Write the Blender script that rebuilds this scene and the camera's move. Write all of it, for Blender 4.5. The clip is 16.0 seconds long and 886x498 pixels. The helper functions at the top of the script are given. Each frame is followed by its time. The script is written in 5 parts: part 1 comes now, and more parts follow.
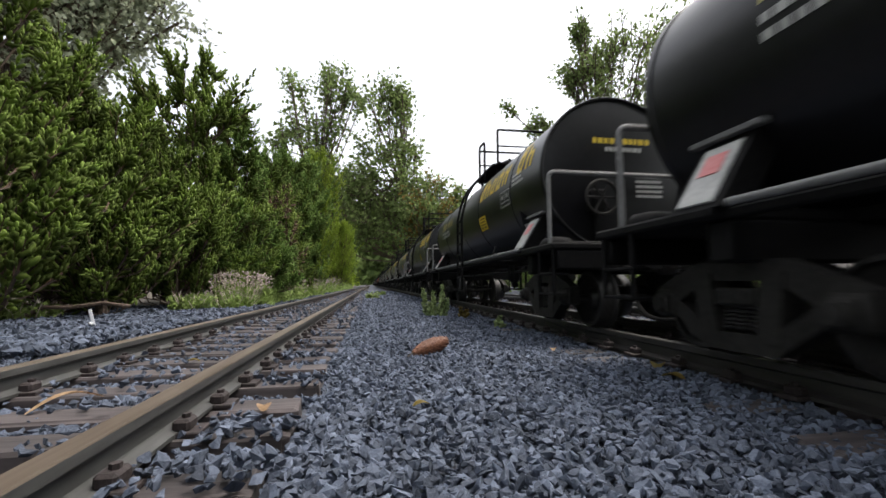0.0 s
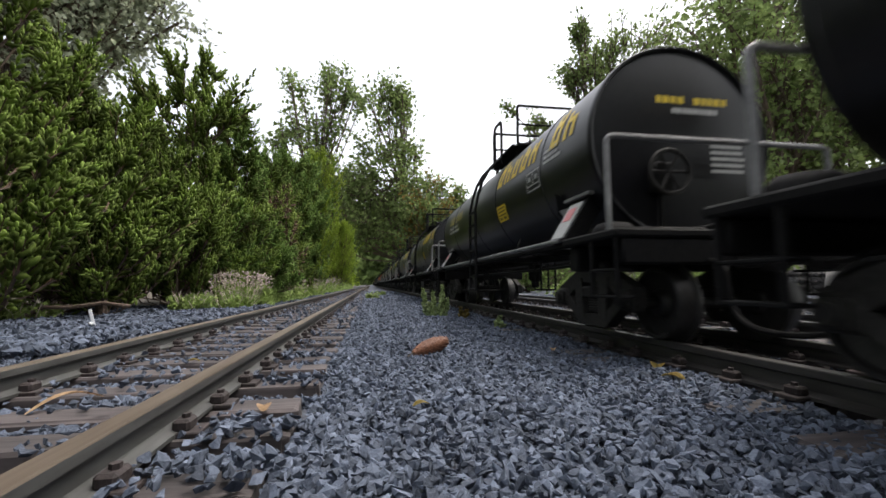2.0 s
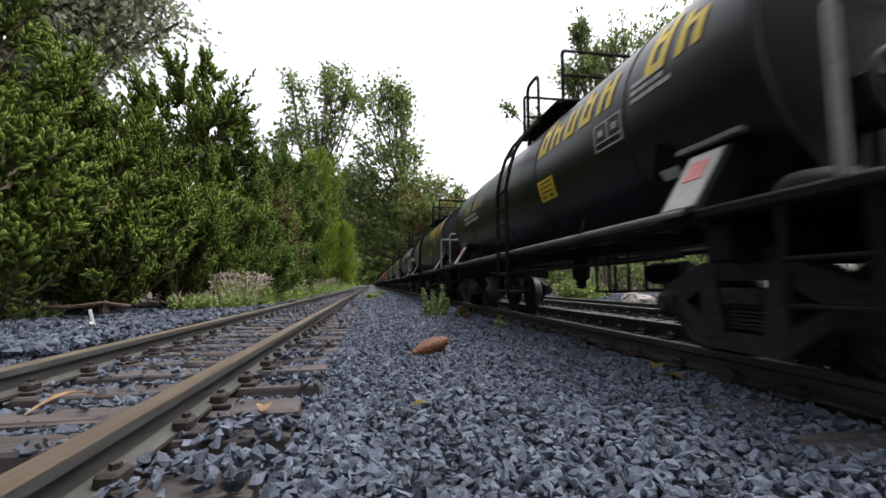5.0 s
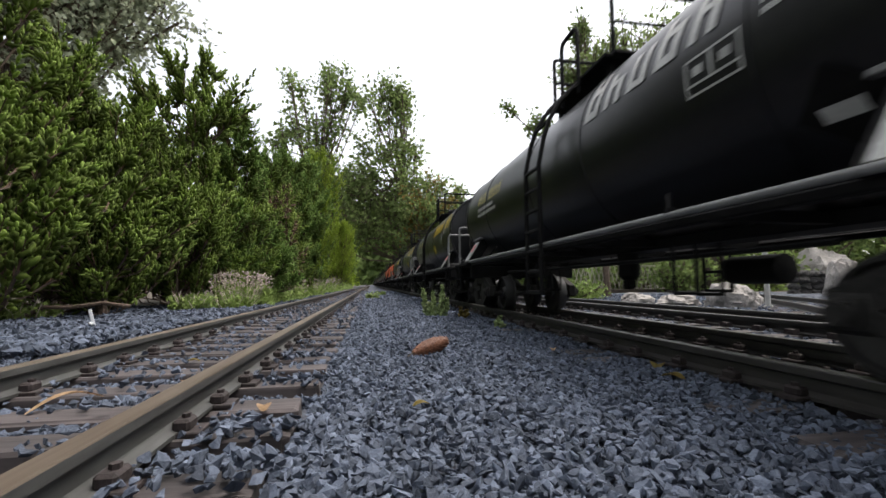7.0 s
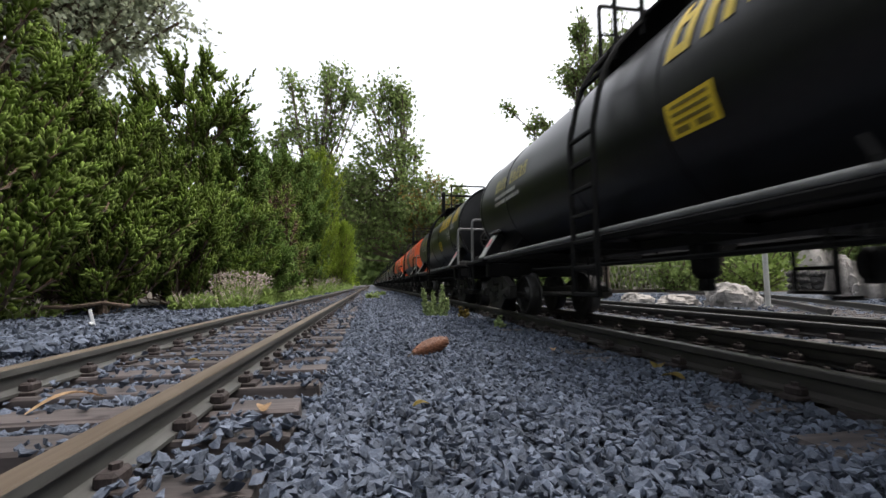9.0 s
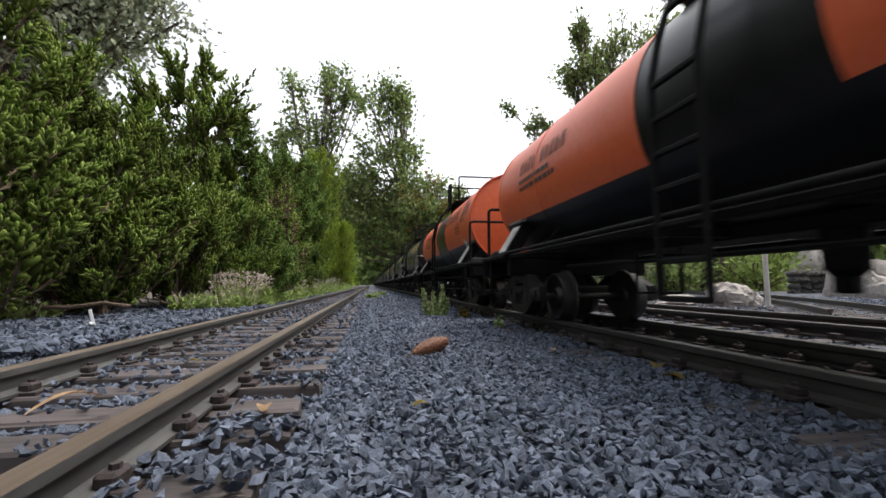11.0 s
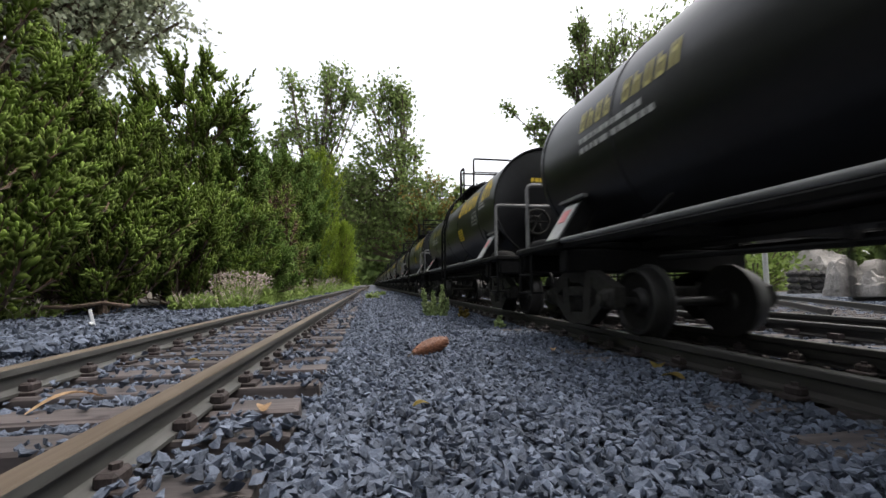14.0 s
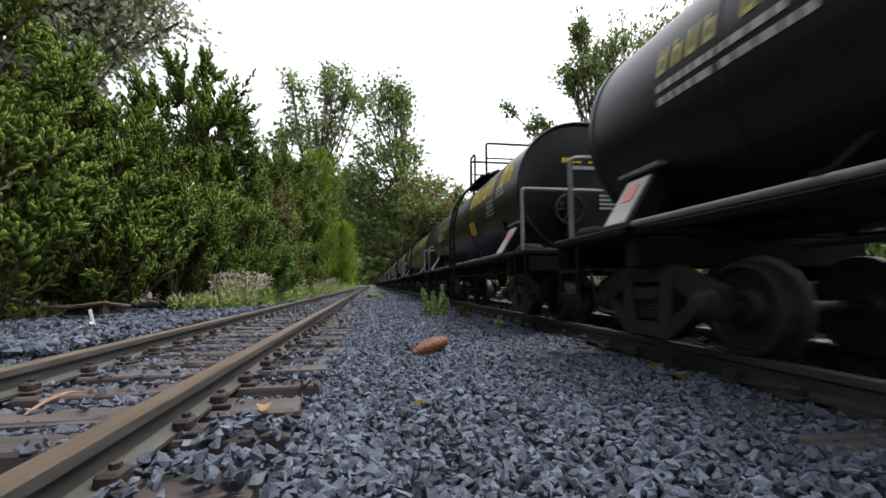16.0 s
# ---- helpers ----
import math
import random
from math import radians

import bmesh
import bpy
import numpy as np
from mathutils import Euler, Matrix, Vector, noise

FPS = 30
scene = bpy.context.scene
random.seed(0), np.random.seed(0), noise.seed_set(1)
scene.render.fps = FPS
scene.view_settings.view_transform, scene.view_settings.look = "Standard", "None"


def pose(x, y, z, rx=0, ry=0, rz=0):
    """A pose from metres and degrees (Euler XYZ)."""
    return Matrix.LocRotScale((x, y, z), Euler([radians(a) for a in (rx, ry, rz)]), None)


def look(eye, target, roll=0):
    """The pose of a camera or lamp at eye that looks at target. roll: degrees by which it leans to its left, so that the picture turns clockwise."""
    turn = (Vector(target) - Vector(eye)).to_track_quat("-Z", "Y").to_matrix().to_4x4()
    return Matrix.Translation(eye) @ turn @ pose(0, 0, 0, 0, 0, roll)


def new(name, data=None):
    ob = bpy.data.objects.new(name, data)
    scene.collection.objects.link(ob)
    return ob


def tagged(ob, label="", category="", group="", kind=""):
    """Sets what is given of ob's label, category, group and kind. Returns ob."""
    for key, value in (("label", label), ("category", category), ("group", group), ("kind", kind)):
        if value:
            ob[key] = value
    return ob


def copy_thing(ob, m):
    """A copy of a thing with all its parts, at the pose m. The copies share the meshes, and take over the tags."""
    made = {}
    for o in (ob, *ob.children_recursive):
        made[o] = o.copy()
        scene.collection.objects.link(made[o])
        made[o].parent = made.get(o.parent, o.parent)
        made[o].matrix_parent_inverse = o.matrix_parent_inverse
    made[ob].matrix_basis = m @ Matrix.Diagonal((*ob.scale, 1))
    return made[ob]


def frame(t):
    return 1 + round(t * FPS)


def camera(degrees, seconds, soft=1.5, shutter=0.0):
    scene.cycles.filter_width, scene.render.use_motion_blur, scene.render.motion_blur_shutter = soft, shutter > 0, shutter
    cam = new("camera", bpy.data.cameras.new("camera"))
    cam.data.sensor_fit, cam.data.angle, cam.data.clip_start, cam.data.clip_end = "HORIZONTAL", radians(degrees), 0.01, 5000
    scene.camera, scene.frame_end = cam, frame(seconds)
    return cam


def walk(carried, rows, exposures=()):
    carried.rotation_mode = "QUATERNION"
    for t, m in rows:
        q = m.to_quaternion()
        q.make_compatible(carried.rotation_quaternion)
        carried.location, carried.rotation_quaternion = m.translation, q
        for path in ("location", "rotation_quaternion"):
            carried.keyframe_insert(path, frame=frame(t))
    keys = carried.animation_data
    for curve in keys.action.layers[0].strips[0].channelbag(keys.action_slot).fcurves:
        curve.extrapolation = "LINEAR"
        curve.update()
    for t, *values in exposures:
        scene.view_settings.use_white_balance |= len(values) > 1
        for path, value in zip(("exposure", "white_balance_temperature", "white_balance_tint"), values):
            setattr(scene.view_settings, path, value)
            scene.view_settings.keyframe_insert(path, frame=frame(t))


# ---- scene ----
cam = camera(92.0, 16.0, soft=1.6, shutter=0.16)
CAM_POSE = Matrix(((0.98608, -0.00861, -0.16602, 0.0),
                   (-0.16616, -0.08178, -0.98270, 0.0),
                   (-0.00512, 0.99661, -0.08208, 0.080),
                   (0, 0, 0, 1)))
walk(cam, [(0.0, CAM_POSE), (16.0, CAM_POSE)], exposures=[(0.0, 1.42, 6700, 10), (16.0, 1.42, 6700, 10)])

# ---- world and light: bright overcast evening ----
world = bpy.data.worlds.new("sky")
scene.world = world
world.use_nodes = True
wn = world.node_tree
wn.nodes.clear()
w_out = wn.nodes.new("ShaderNodeOutputWorld")
w_bg = wn.nodes.new("ShaderNodeBackground")
w_sky = wn.nodes.new("ShaderNodeTexSky")
w_sky.sky_type = "NISHITA"
w_sky.sun_disc = False
w_sky.sun_elevation = radians(68)
w_sky.sun_rotation = radians(83)
w_sky.dust_density = 4.0
w_hsv = wn.nodes.new("ShaderNodeHueSaturation")
w_hsv.inputs["Saturation"].default_value = 0.30
wn.links.new(w_sky.outputs[0], w_hsv.inputs["Color"])
wn.links.new(w_hsv.outputs[0], w_bg.inputs["Color"])
w_bg.inputs["Strength"].default_value = 0.15
wn.links.new(w_bg.outputs[0], w_out.inputs["Surface"])
sun = new("sun", bpy.data.lights.new("sun", "SUN"))
sun.data.energy = 0.7
sun.data.angle = radians(25)
sun.data.color = (1.0, 0.95, 0.87)
sun.matrix_basis = look((3.2, 0.4, 8.0), (0, 0, 0))


# ---- materials ----
def mat(name, a, b, rough=0.6, metal=0.0, scale=20.0, fine=150.0, bump=0.15, dist=0.001, spec=0.5, rand=0.0, island=0.0, coat=0.0, stretch=None, sub=0.0):
    """Two colours mixed by noise at two scales, with a fine relief; rand, island: lightness change per object, per piece."""
    m = bpy.data.materials.new(name)
    m.use_nodes = True
    t = m.node_tree
    p = t.nodes["Principled BSDF"]
    tc = t.nodes.new("ShaderNodeTexCoord")
    mp = t.nodes.new("ShaderNodeMapping")
    t.links.new(tc.outputs["Object"], mp.inputs["Vector"])
    if stretch:
        mp.inputs["Scale"].default_value = stretch
    n1, n2 = t.nodes.new("ShaderNodeTexNoise"), t.nodes.new("ShaderNodeTexNoise")
    n1.inputs["Scale"].default_value, n2.inputs["Scale"].default_value = scale, fine
    n1.inputs["Detail"].default_value, n2.inputs["Detail"].default_value = 4, 3
    for n in (n1, n2):
        t.links.new(mp.outputs[0], n.inputs["Vector"])
    add = t.nodes.new("ShaderNodeMath")
    add.operation = "MULTIPLY_ADD"
    add.inputs[1].default_value = 0.6
    t.links.new(n2.outputs[0], add.inputs[0])
    half = t.nodes.new("ShaderNodeMath")
    half.operation = "MULTIPLY"
    half.inputs[1].default_value = 0.6
    t.links.new(n1.outputs[0], half.inputs[0])
    t.links.new(half.outputs[0], add.inputs[2])
    ramp = t.nodes.new("ShaderNodeMapRange")
    ramp.inputs["From Min"].default_value, ramp.inputs["From Max"].default_value = 0.42, 0.78
    t.links.new(add.outputs[0], ramp.inputs["Value"])
    mix = t.nodes.new("ShaderNodeMix")
    mix.data_type = "RGBA"
    mix.inputs["A"].default_value, mix.inputs["B"].default_value = (*a, 1), (*b, 1)
    t.links.new(ramp.outputs[0], mix.inputs["Factor"])
    col = mix.outputs["Result"]
    for amount, node, sock in ((rand, "ShaderNodeObjectInfo", "Random"), (island, "ShaderNodeNewGeometry", "Random Per Island")):
        if amount:
            src = t.nodes.new(node)
            r = t.nodes.new("ShaderNodeMapRange")
            r.inputs["To Min"].default_value, r.inputs["To Max"].default_value = 1 - amount, 1 + amount
            t.links.new(src.outputs[sock], r.inputs["Value"])
            h = t.nodes.new("ShaderNodeHueSaturation")
            t.links.new(r.outputs[0], h.inputs["Value"])
            t.links.new(col, h.inputs["Color"])
            col = h.outputs[0]
    t.links.new(col, p.inputs["Base Color"])
    p.inputs["Roughness"].default_value, p.inputs["Metallic"].default_value = rough, metal
    p.inputs["Specular IOR Level"].default_value = spec
    p.inputs["Coat Weight"].default_value = coat
    if bump:
        bp = t.nodes.new("ShaderNodeBump")
        bp.inputs["Strength"].default_value, bp.inputs["Distance"].default_value = bump, dist
        t.links.new(n2.outputs[0], bp.inputs["Height"])
        t.links.new(bp.outputs[0], p.inputs["Normal"])
    if sub:
        tr = t.nodes.new("ShaderNodeBsdfTranslucent")
        t.links.new(col, tr.inputs["Color"])
        ms = t.nodes.new("ShaderNodeMixShader")
        ms.inputs[0].default_value = sub
        t.links.new(p.outputs[0], ms.inputs[1])
        t.links.new(tr.outputs[0], ms.inputs[2])
        t.links.new(ms.outputs[0], t.nodes["Material Output"].inputs["Surface"])
    return m


M_STONE = mat("blue_grey_stone", (0.056, 0.068, 0.094), (0.100, 0.118, 0.158), 0.85, scale=60, fine=500, bump=0.6, dist=0.0015, island=0.52, spec=0.25)
M_BED = mat("ballast_bed", (0.02, 0.023, 0.031), (0.085, 0.097, 0.125), 0.9, scale=35, fine=95, bump=1.0, dist=0.012)
M_SOIL = mat("soil", (0.030, 0.024, 0.017), (0.085, 0.068, 0.048), 0.95, scale=3, fine=60, bump=0.8, dist=0.01)
M_RAIL = mat("weathered_aluminium_rail", (0.052, 0.052, 0.051), (0.112, 0.113, 0.110), 0.55, metal=0.35, scale=14, fine=160, bump=0.2, stretch=(1, 0.12, 1))
M_RAILTOP = mat("rust_stained_railhead", (0.085, 0.060, 0.043), (0.165, 0.135, 0.106), 0.45, metal=0.4, scale=10, fine=200, bump=0.1, stretch=(1, 0.05, 1))
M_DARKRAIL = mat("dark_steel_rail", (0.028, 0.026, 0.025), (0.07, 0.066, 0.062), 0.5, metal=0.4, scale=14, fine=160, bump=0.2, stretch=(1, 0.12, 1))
M_TIE = mat("brown_plastic_wood_tie", (0.030, 0.025, 0.026), (0.074, 0.061, 0.061), 0.8, scale=25, fine=120, bump=0.6, dist=0.002, rand=0.25, stretch=(0.15, 1, 1))
M_CLIP = mat("rusty_clip", (0.018, 0.013, 0.013), (0.050, 0.038, 0.038), 0.75, metal=0.2, scale=60, fine=300, bump=0.5)
M_BLACK = mat("black_tank_paint", (0.004, 0.004, 0.0052), (0.009, 0.009, 0.0105), 0.32, scale=5, fine=90, bump=0.03, spec=0.34)
M_FRAME = mat("dull_black_steel", (0.004, 0.004, 0.0045), (0.011, 0.0105, 0.0105), 0.7, scale=18, fine=200, bump=0.2, spec=0.12)
M_TRUCK = mat("dusty_black_iron", (0.009, 0.0086, 0.008), (0.032, 0.030, 0.028), 0.7, scale=22, fine=180, bump=0.3, spec=0.25)
M_WHEEL = mat("dark_wheel_steel", (0.010, 0.010, 0.010), (0.03, 0.028, 0.027), 0.5, metal=0.2, scale=20, fine=200, bump=0.1)
M_PIPE = mat("grey_painted_pipe", (0.10, 0.10, 0.10), (0.20, 0.20, 0.20), 0.45, scale=20, fine=200, bump=0.05)
M_ORANGE = mat("orange_tank_paint", (0.64, 0.105, 0.035), (0.74, 0.150, 0.055), 0.4, scale=5, fine=90, bump=0.03)
M_YELLOW = mat("yellow_paint", (0.60, 0.42, 0.02), (0.72, 0.52, 0.04), 0.5, scale=30, fine=200, bump=0.03)
M_FADED = mat("faded_gold_paint", (0.34, 0.29, 0.07), (0.48, 0.42, 0.13), 0.5, scale=30, fine=200, bump=0.03)
M_WHITE = mat("white_paint", (0.55, 0.56, 0.58), (0.75, 0.76, 0.78), 0.45, scale=25, fine=200, bump=0.03)
M_PALE = mat("dusty_white_paint", (0.34, 0.34, 0.33), (0.5, 0.5, 0.48), 0.5, scale=25, fine=200, bump=0.03)
M_PINK = mat("faded_red_paint", (0.62, 0.16, 0.16), (0.74, 0.30, 0.30), 0.45, scale=25, fine=200, bump=0.03)
M_LETTERBLACK = mat("black_print", (0.02, 0.02, 0.02), (0.05, 0.04, 0.04), 0.5, scale=25, fine=200, bump=0.0)
M_BROWNPRINT = mat("faded_brown_print", (0.14, 0.035, 0.022), (0.21, 0.055, 0.03), 0.5, scale=25, fine=200, bump=0.0)
M_DARKYEL = mat("dark_print", (0.12, 0.085, 0.01), (0.2, 0.15, 0.02), 0.5, scale=25, fine=200, bump=0.0)


# ---- mesh helpers ----
def link_mesh(name, bm, material, smooth=False):
    me = bpy.data.meshes.new(name)
    bm.to_mesh(me)
    bm.free()
    for m in material if isinstance(material, (list, tuple)) else [material]:
        me.materials.append(m)
    if smooth:
        me.shade_smooth()
        me.set_sharp_from_angle(angle=radians(38))
    return me


def part(name, bm, material, parent, label="", smooth=True):
    ob = new(name, link_mesh(name, bm, material, smooth))
    ob.parent = parent
    return tagged(ob, label)


def thing(name, label, category, at=None, group="", kind=""):
    ob = new(name)
    ob.empty_display_size = 0.05
    if at is not None:
        ob.matrix_basis = at
    return tagged(ob, label, category, group, kind)


def box(bm, c, s, bevel=0.0, rot=None):
    m = Matrix.Translation(c) @ (rot if rot else Matrix()) @ Matrix.Diagonal((*s, 1))
    vs = bmesh.ops.create_cube(bm, size=1, matrix=m)["verts"]
    if bevel:
        es = list({e for v in vs for e in v.link_edges})
        bmesh.ops.bevel(bm, geom=es, offset=bevel, segments=1, affect="EDGES", clamp_overlap=True)
    return bm


def rod(bm, p, q, r, seg=8, r2=None):
    p, q = Vector(p), Vector(q)
    d = q - p
    m = Matrix.Translation((p + q) / 2) @ d.to_track_quat("Z", "Y").to_matrix().to_4x4()
    bmesh.ops.create_cone(bm, cap_ends=True, segments=seg, radius1=r, radius2=r if r2 is None else r2, depth=d.length, matrix=m)
    return bm


def pipe(bm, pts, r, seg=8):
    """A round bar along points, mitred at the bends."""
    pts = [Vector(p) for p in pts]
    rings, up = [], None
    for i, p in enumerate(pts):
        a = (p - pts[i - 1]).normalized() if i else None
        b = (pts[i + 1] - p).normalized() if i < len(pts) - 1 else None
        d = (a + b).normalized() if a and b else (a or b)
        if up is None:
            up = d.orthogonal().normalized()
        up = (up - d * up.dot(d)).normalized()
        side = d.cross(up)
        rings.append([bm.verts.new(p + r * (math.cos(k * math.tau / seg) * up + math.sin(k * math.tau / seg) * side)) for k in range(seg)])
    for u, v in zip(rings, rings[1:]):
        for k in range(seg):
            bm.faces.new((u[k], u[(k + 1) % seg], v[(k + 1) % seg], v[k]))
    bm.faces.new(rings[0][::-1])
    bm.faces.new(rings[-1])
    return bm


def bend(pts, r=0.012, n=3):
    """The same line with its corners rounded."""
    pts = [Vector(p) for p in pts]
    out = [pts[0]]
    for a, b, c in zip(pts, pts[1:], pts[2:]):
        u, v = (a - b), (c - b)
        k = min(r, u.length * 0.45, v.length * 0.45)
        p, q = b + u.normalized() * k, b + v.normalized() * k
        for i in range(n + 1):
            s = i / n
            out.append(p * (1 - s) ** 2 + b * 2 * s * (1 - s) + q * s * s)
    return out + [pts[-1]]


def extrude_profile(bm, profile, y0, y1, axis="y"):
    """A closed outline in x, z drawn out along y (or an outline in y, z along x)."""
    def at(u, v, w):
        return (u, w, v) if axis == "y" else (w, u, v)
    a = [bm.verts.new(at(u, v, y0)) for u, v in profile]
    b = [bm.verts.new(at(u, v, y1)) for u, v in profile]
    n = len(profile)
    for i in range(n):
        bm.faces.new((a[i], a[(i + 1) % n], b[(i + 1) % n], b[i]))
    bm.faces.new(a[::-1])
    bm.faces.new(b)
    bmesh.ops.recalc_face_normals(bm, faces=bm.faces)
    return bm


def lathe(bm, profile, seg=48, axis="y"):
    """Rings of (place along the axis, radius)."""
    rings = []
    for u, r in profile:
        ring = []
        for k in range(seg):
            c, s = math.cos(k * math.tau / seg), math.sin(k * math.tau / seg)
            ring.append(bm.verts.new((r * c, u, r * s) if axis == "y" else (u, r * c, r * s) if axis == "x" else (r * c, r * s, u)))
        rings.append(ring)
    for a, b in zip(rings, rings[1:]):
        for k in range(seg):
            bm.faces.new((a[k], a[(k + 1) % seg], b[(k + 1) % seg], b[k]))
    bm.faces.new(rings[0])
    bm.faces.new(rings[-1][::-1])
    bmesh.ops.recalc_face_normals(bm, faces=bm.faces)
    return bm


def soup(name, verts, faces, material, smooth=False):
    me = bpy.data.meshes.new(name)
    verts = np.asarray(verts, dtype=np.float32)
    faces = np.asarray(faces, dtype=np.int32)
    k = faces.shape[1]
    me.vertices.add(len(verts))
    me.vertices.foreach_set("co", verts.ravel())
    me.loops.add(faces.size)
    me.loops.foreach_set("vertex_index", faces.ravel())
    me.polygons.add(len(faces))
    me.polygons.foreach_set("loop_start", np.arange(0, faces.size, k, dtype=np.int32))
    me.update(calc_edges=True)
    me.materials.append(material)
    if smooth:
        me.shade_smooth()
    else:
        me.shade_flat()
    return me


def scatter(base_v, base_f, pos, rot, size):
    """Many copies of a small mesh as one: positions (n,3), turns (n,3,3), sizes (n,) or (n,3)."""
    size = np.asarray(size, float)
    if size.ndim == 1:
        size = np.repeat(size[:, None], 3, 1)
    v = np.einsum("nij,nvj->nvi", rot, base_v[None] * size[:, None, :]) + pos[:, None, :]
    f = base_f[None] + (np.arange(len(pos)) * len(base_v))[:, None, None]
    return v.reshape(-1, 3), f.reshape(-1, base_f.shape[1])


def turns(rng, n, flat=1.0):
    """Random rotations; flat below 1 keeps them nearer to lying."""
    a, b, c = rng.uniform(0, math.tau, n), rng.normal(0, 1.2 * flat, n), rng.normal(0, 1.2 * flat, n)
    ca, sa, cb, sb, cc, sc = np.cos(a), np.sin(a), np.cos(b), np.sin(b), np.cos(c), np.sin(c)
    z, o = np.zeros(n), np.ones(n)
    rz = np.stack([ca, -sa, z, sa, ca, z, z, z, o], 1).reshape(n, 3, 3)
    rx = np.stack([o, z, z, z, cb, -sb, z, sb, cb], 1).reshape(n, 3, 3)
    ry = np.stack([cc, z, sc, z, o, z, -sc, z, cc], 1).reshape(n, 3, 3)
    return rz @ rx @ ry


def aim(d, rng):
    """Rotations whose z axis lies along d (n,3), with a random spin."""
    d = d / np.linalg.norm(d, axis=1, keepdims=True)
    h = rng.normal(size=d.shape)
    x = np.cross(h, d)
    x /= np.linalg.norm(x, axis=1, keepdims=True) + 1e-9
    return np.stack([x, np.cross(d, x), d], 2)


# ---- ground ----
GROUND_Z = -0.045
GAUGE = 0.1905
TIE0, TIE_STEP = 0.2625, 0.0833
LEFT_X, RIGHT_X = -0.251, 0.500
GAUGE_RIGHT = 0.165


def build_ground():
    bm = bmesh.new()
    xs = [-400, -60, -12, -4, -2, -1.2, -0.8, -0.5, 0.0, 0.25, 0.8, 1.2, 2, 4, 12, 60, 400]
    ys = [-400, -40, -8, -2, 0, 0.5, 1, 2, 3, 5, 8, 14, 25, 60, 150, 900]
    def height(x, y):
        z = GROUND_Z
        if x < -0.55:
            z += 0.03 * min(1, (-0.55 - x) / 0.4)
        if x > 2.2 and abs(y) < 100:
            z += 0.03 * min(1, (x - 2.2))
        return z
    grid = [[bm.verts.new((x, y, height(x, y))) for x in xs] for y in ys]
    for j in range(len(ys) - 1):
        for i in range(len(xs) - 1):
            f = bm.faces.new((grid[j][i], grid[j][i + 1], grid[j + 1][i + 1], grid[j + 1][i]))
            x = (xs[i] + xs[i + 1]) / 2
            f.material_index = 0 if -0.85 < x < 3.2 else 1
    ob = new("ground", link_mesh("ground", bm, [M_BED, M_SOIL]))
    return tagged(ob, "blue-grey ballast bed running out into dark soil", "ground", kind="structure")


build_ground()


def stone_mesh(rng):
    """A blunt crushed chip: the hull of nine points on a rounded block."""
    p = rng.normal(size=(9, 3))
    p /= (np.abs(p) ** 3).sum(1, keepdims=True) ** (1 / 3)
    bm = bmesh.new()
    for q in p * 0.5 * rng.uniform(0.85, 1.1, (9, 1)):
        bm.verts.new(q)
    bmesh.ops.convex_hull(bm, input=bm.verts)
    bmesh.ops.triangulate(bm, faces=bm.faces)
    bm.verts.index_update()
    v = np.array([tuple(w.co) for w in bm.verts])
    f = np.array([[w.index for w in g.verts] for g in bm.faces])
    bm.free()
    return v, f


def gravel(name, label, x0, x1, y0, y1, per_m2, size, seed, z=GROUND_Z, lift=0.004, keep=None):
    rng = np.random.default_rng(seed)
    n = int((x1 - x0) * (y1 - y0) * per_m2)
    V, F, base = [], [], 0
    x, y = rng.uniform(x0, x1, n), rng.uniform(y0, y1, n)
    if keep is not None:
        ok = keep(x, y)
        x, y = x[ok], y[ok]
    n = len(x)
    kind = rng.integers(0, 12, n)
    for k in range(12):
        bv, bf = stone_mesh(rng)
        i = kind == k
        m = int(i.sum())
        s = size * np.exp(np.clip(rng.normal(0, 0.24, m), -0.5, 0.42))
        dims = np.stack([s * rng.uniform(1.0, 1.65, m), s * rng.uniform(0.75, 1.15, m), s * rng.uniform(0.5, 0.85, m)], 1)
        hill = 0.004 * np.sin(x[i] * 23) * np.sin(y[i] * 17)
        on_tie = (np.abs(x[i] - LEFT_X) < 0.196) & (np.abs(((y[i] - TIE0 + 0.5 * TIE_STEP) % TIE_STEP) - 0.5 * TIE_STEP) < 0.024)
        low = np.where(on_tie, -0.0105, np.where(np.abs(x[i] - LEFT_X) < 0.21, 0.003, 0.0))
        pos = np.stack([x[i], y[i], z - low + lift + hill + rng.uniform(-0.004, 0.006, m)], 1)
        v, f = scatter(bv, bf, pos, turns(rng, m, 0.5), dims)
        V.append(v)
        F.append(f + base)
        base += len(v)
    ob = new(name, soup(name, np.concatenate(V), np.concatenate(F), M_STONE))
    return tagged(ob, label, "gravel", kind="stuff")


# ---- tracks ----


def rail_profile(x):
    return [(x - 0.0068, 0), (x - 0.0075, -0.0012), (x - 0.0075, -0.0075), (x - 0.0025, -0.0105), (x - 0.0025, -0.0215), (x - 0.013, -0.0245), (x - 0.013, -0.0275),
            (x + 0.013, -0.0275), (x + 0.013, -0.0245), (x + 0.0025, -0.0215), (x + 0.0025, -0.0105), (x + 0.0075, -0.0075), (x + 0.0075, -0.0012), (x + 0.0068, 0)]


def tie_mesh(name, seed):
    r = random.Random(seed)
    bm = bmesh.new()
    box(bm, (0, 0, 0), (0.385, 0.041, 0.03), 0.003)
    for v in bm.verts:
        v.co += Vector((r.uniform(-0.003, 0.003), r.uniform(-0.0015, 0.0015), r.uniform(-0.001, 0.001)))
    return link_mesh(name, bm, M_TIE)


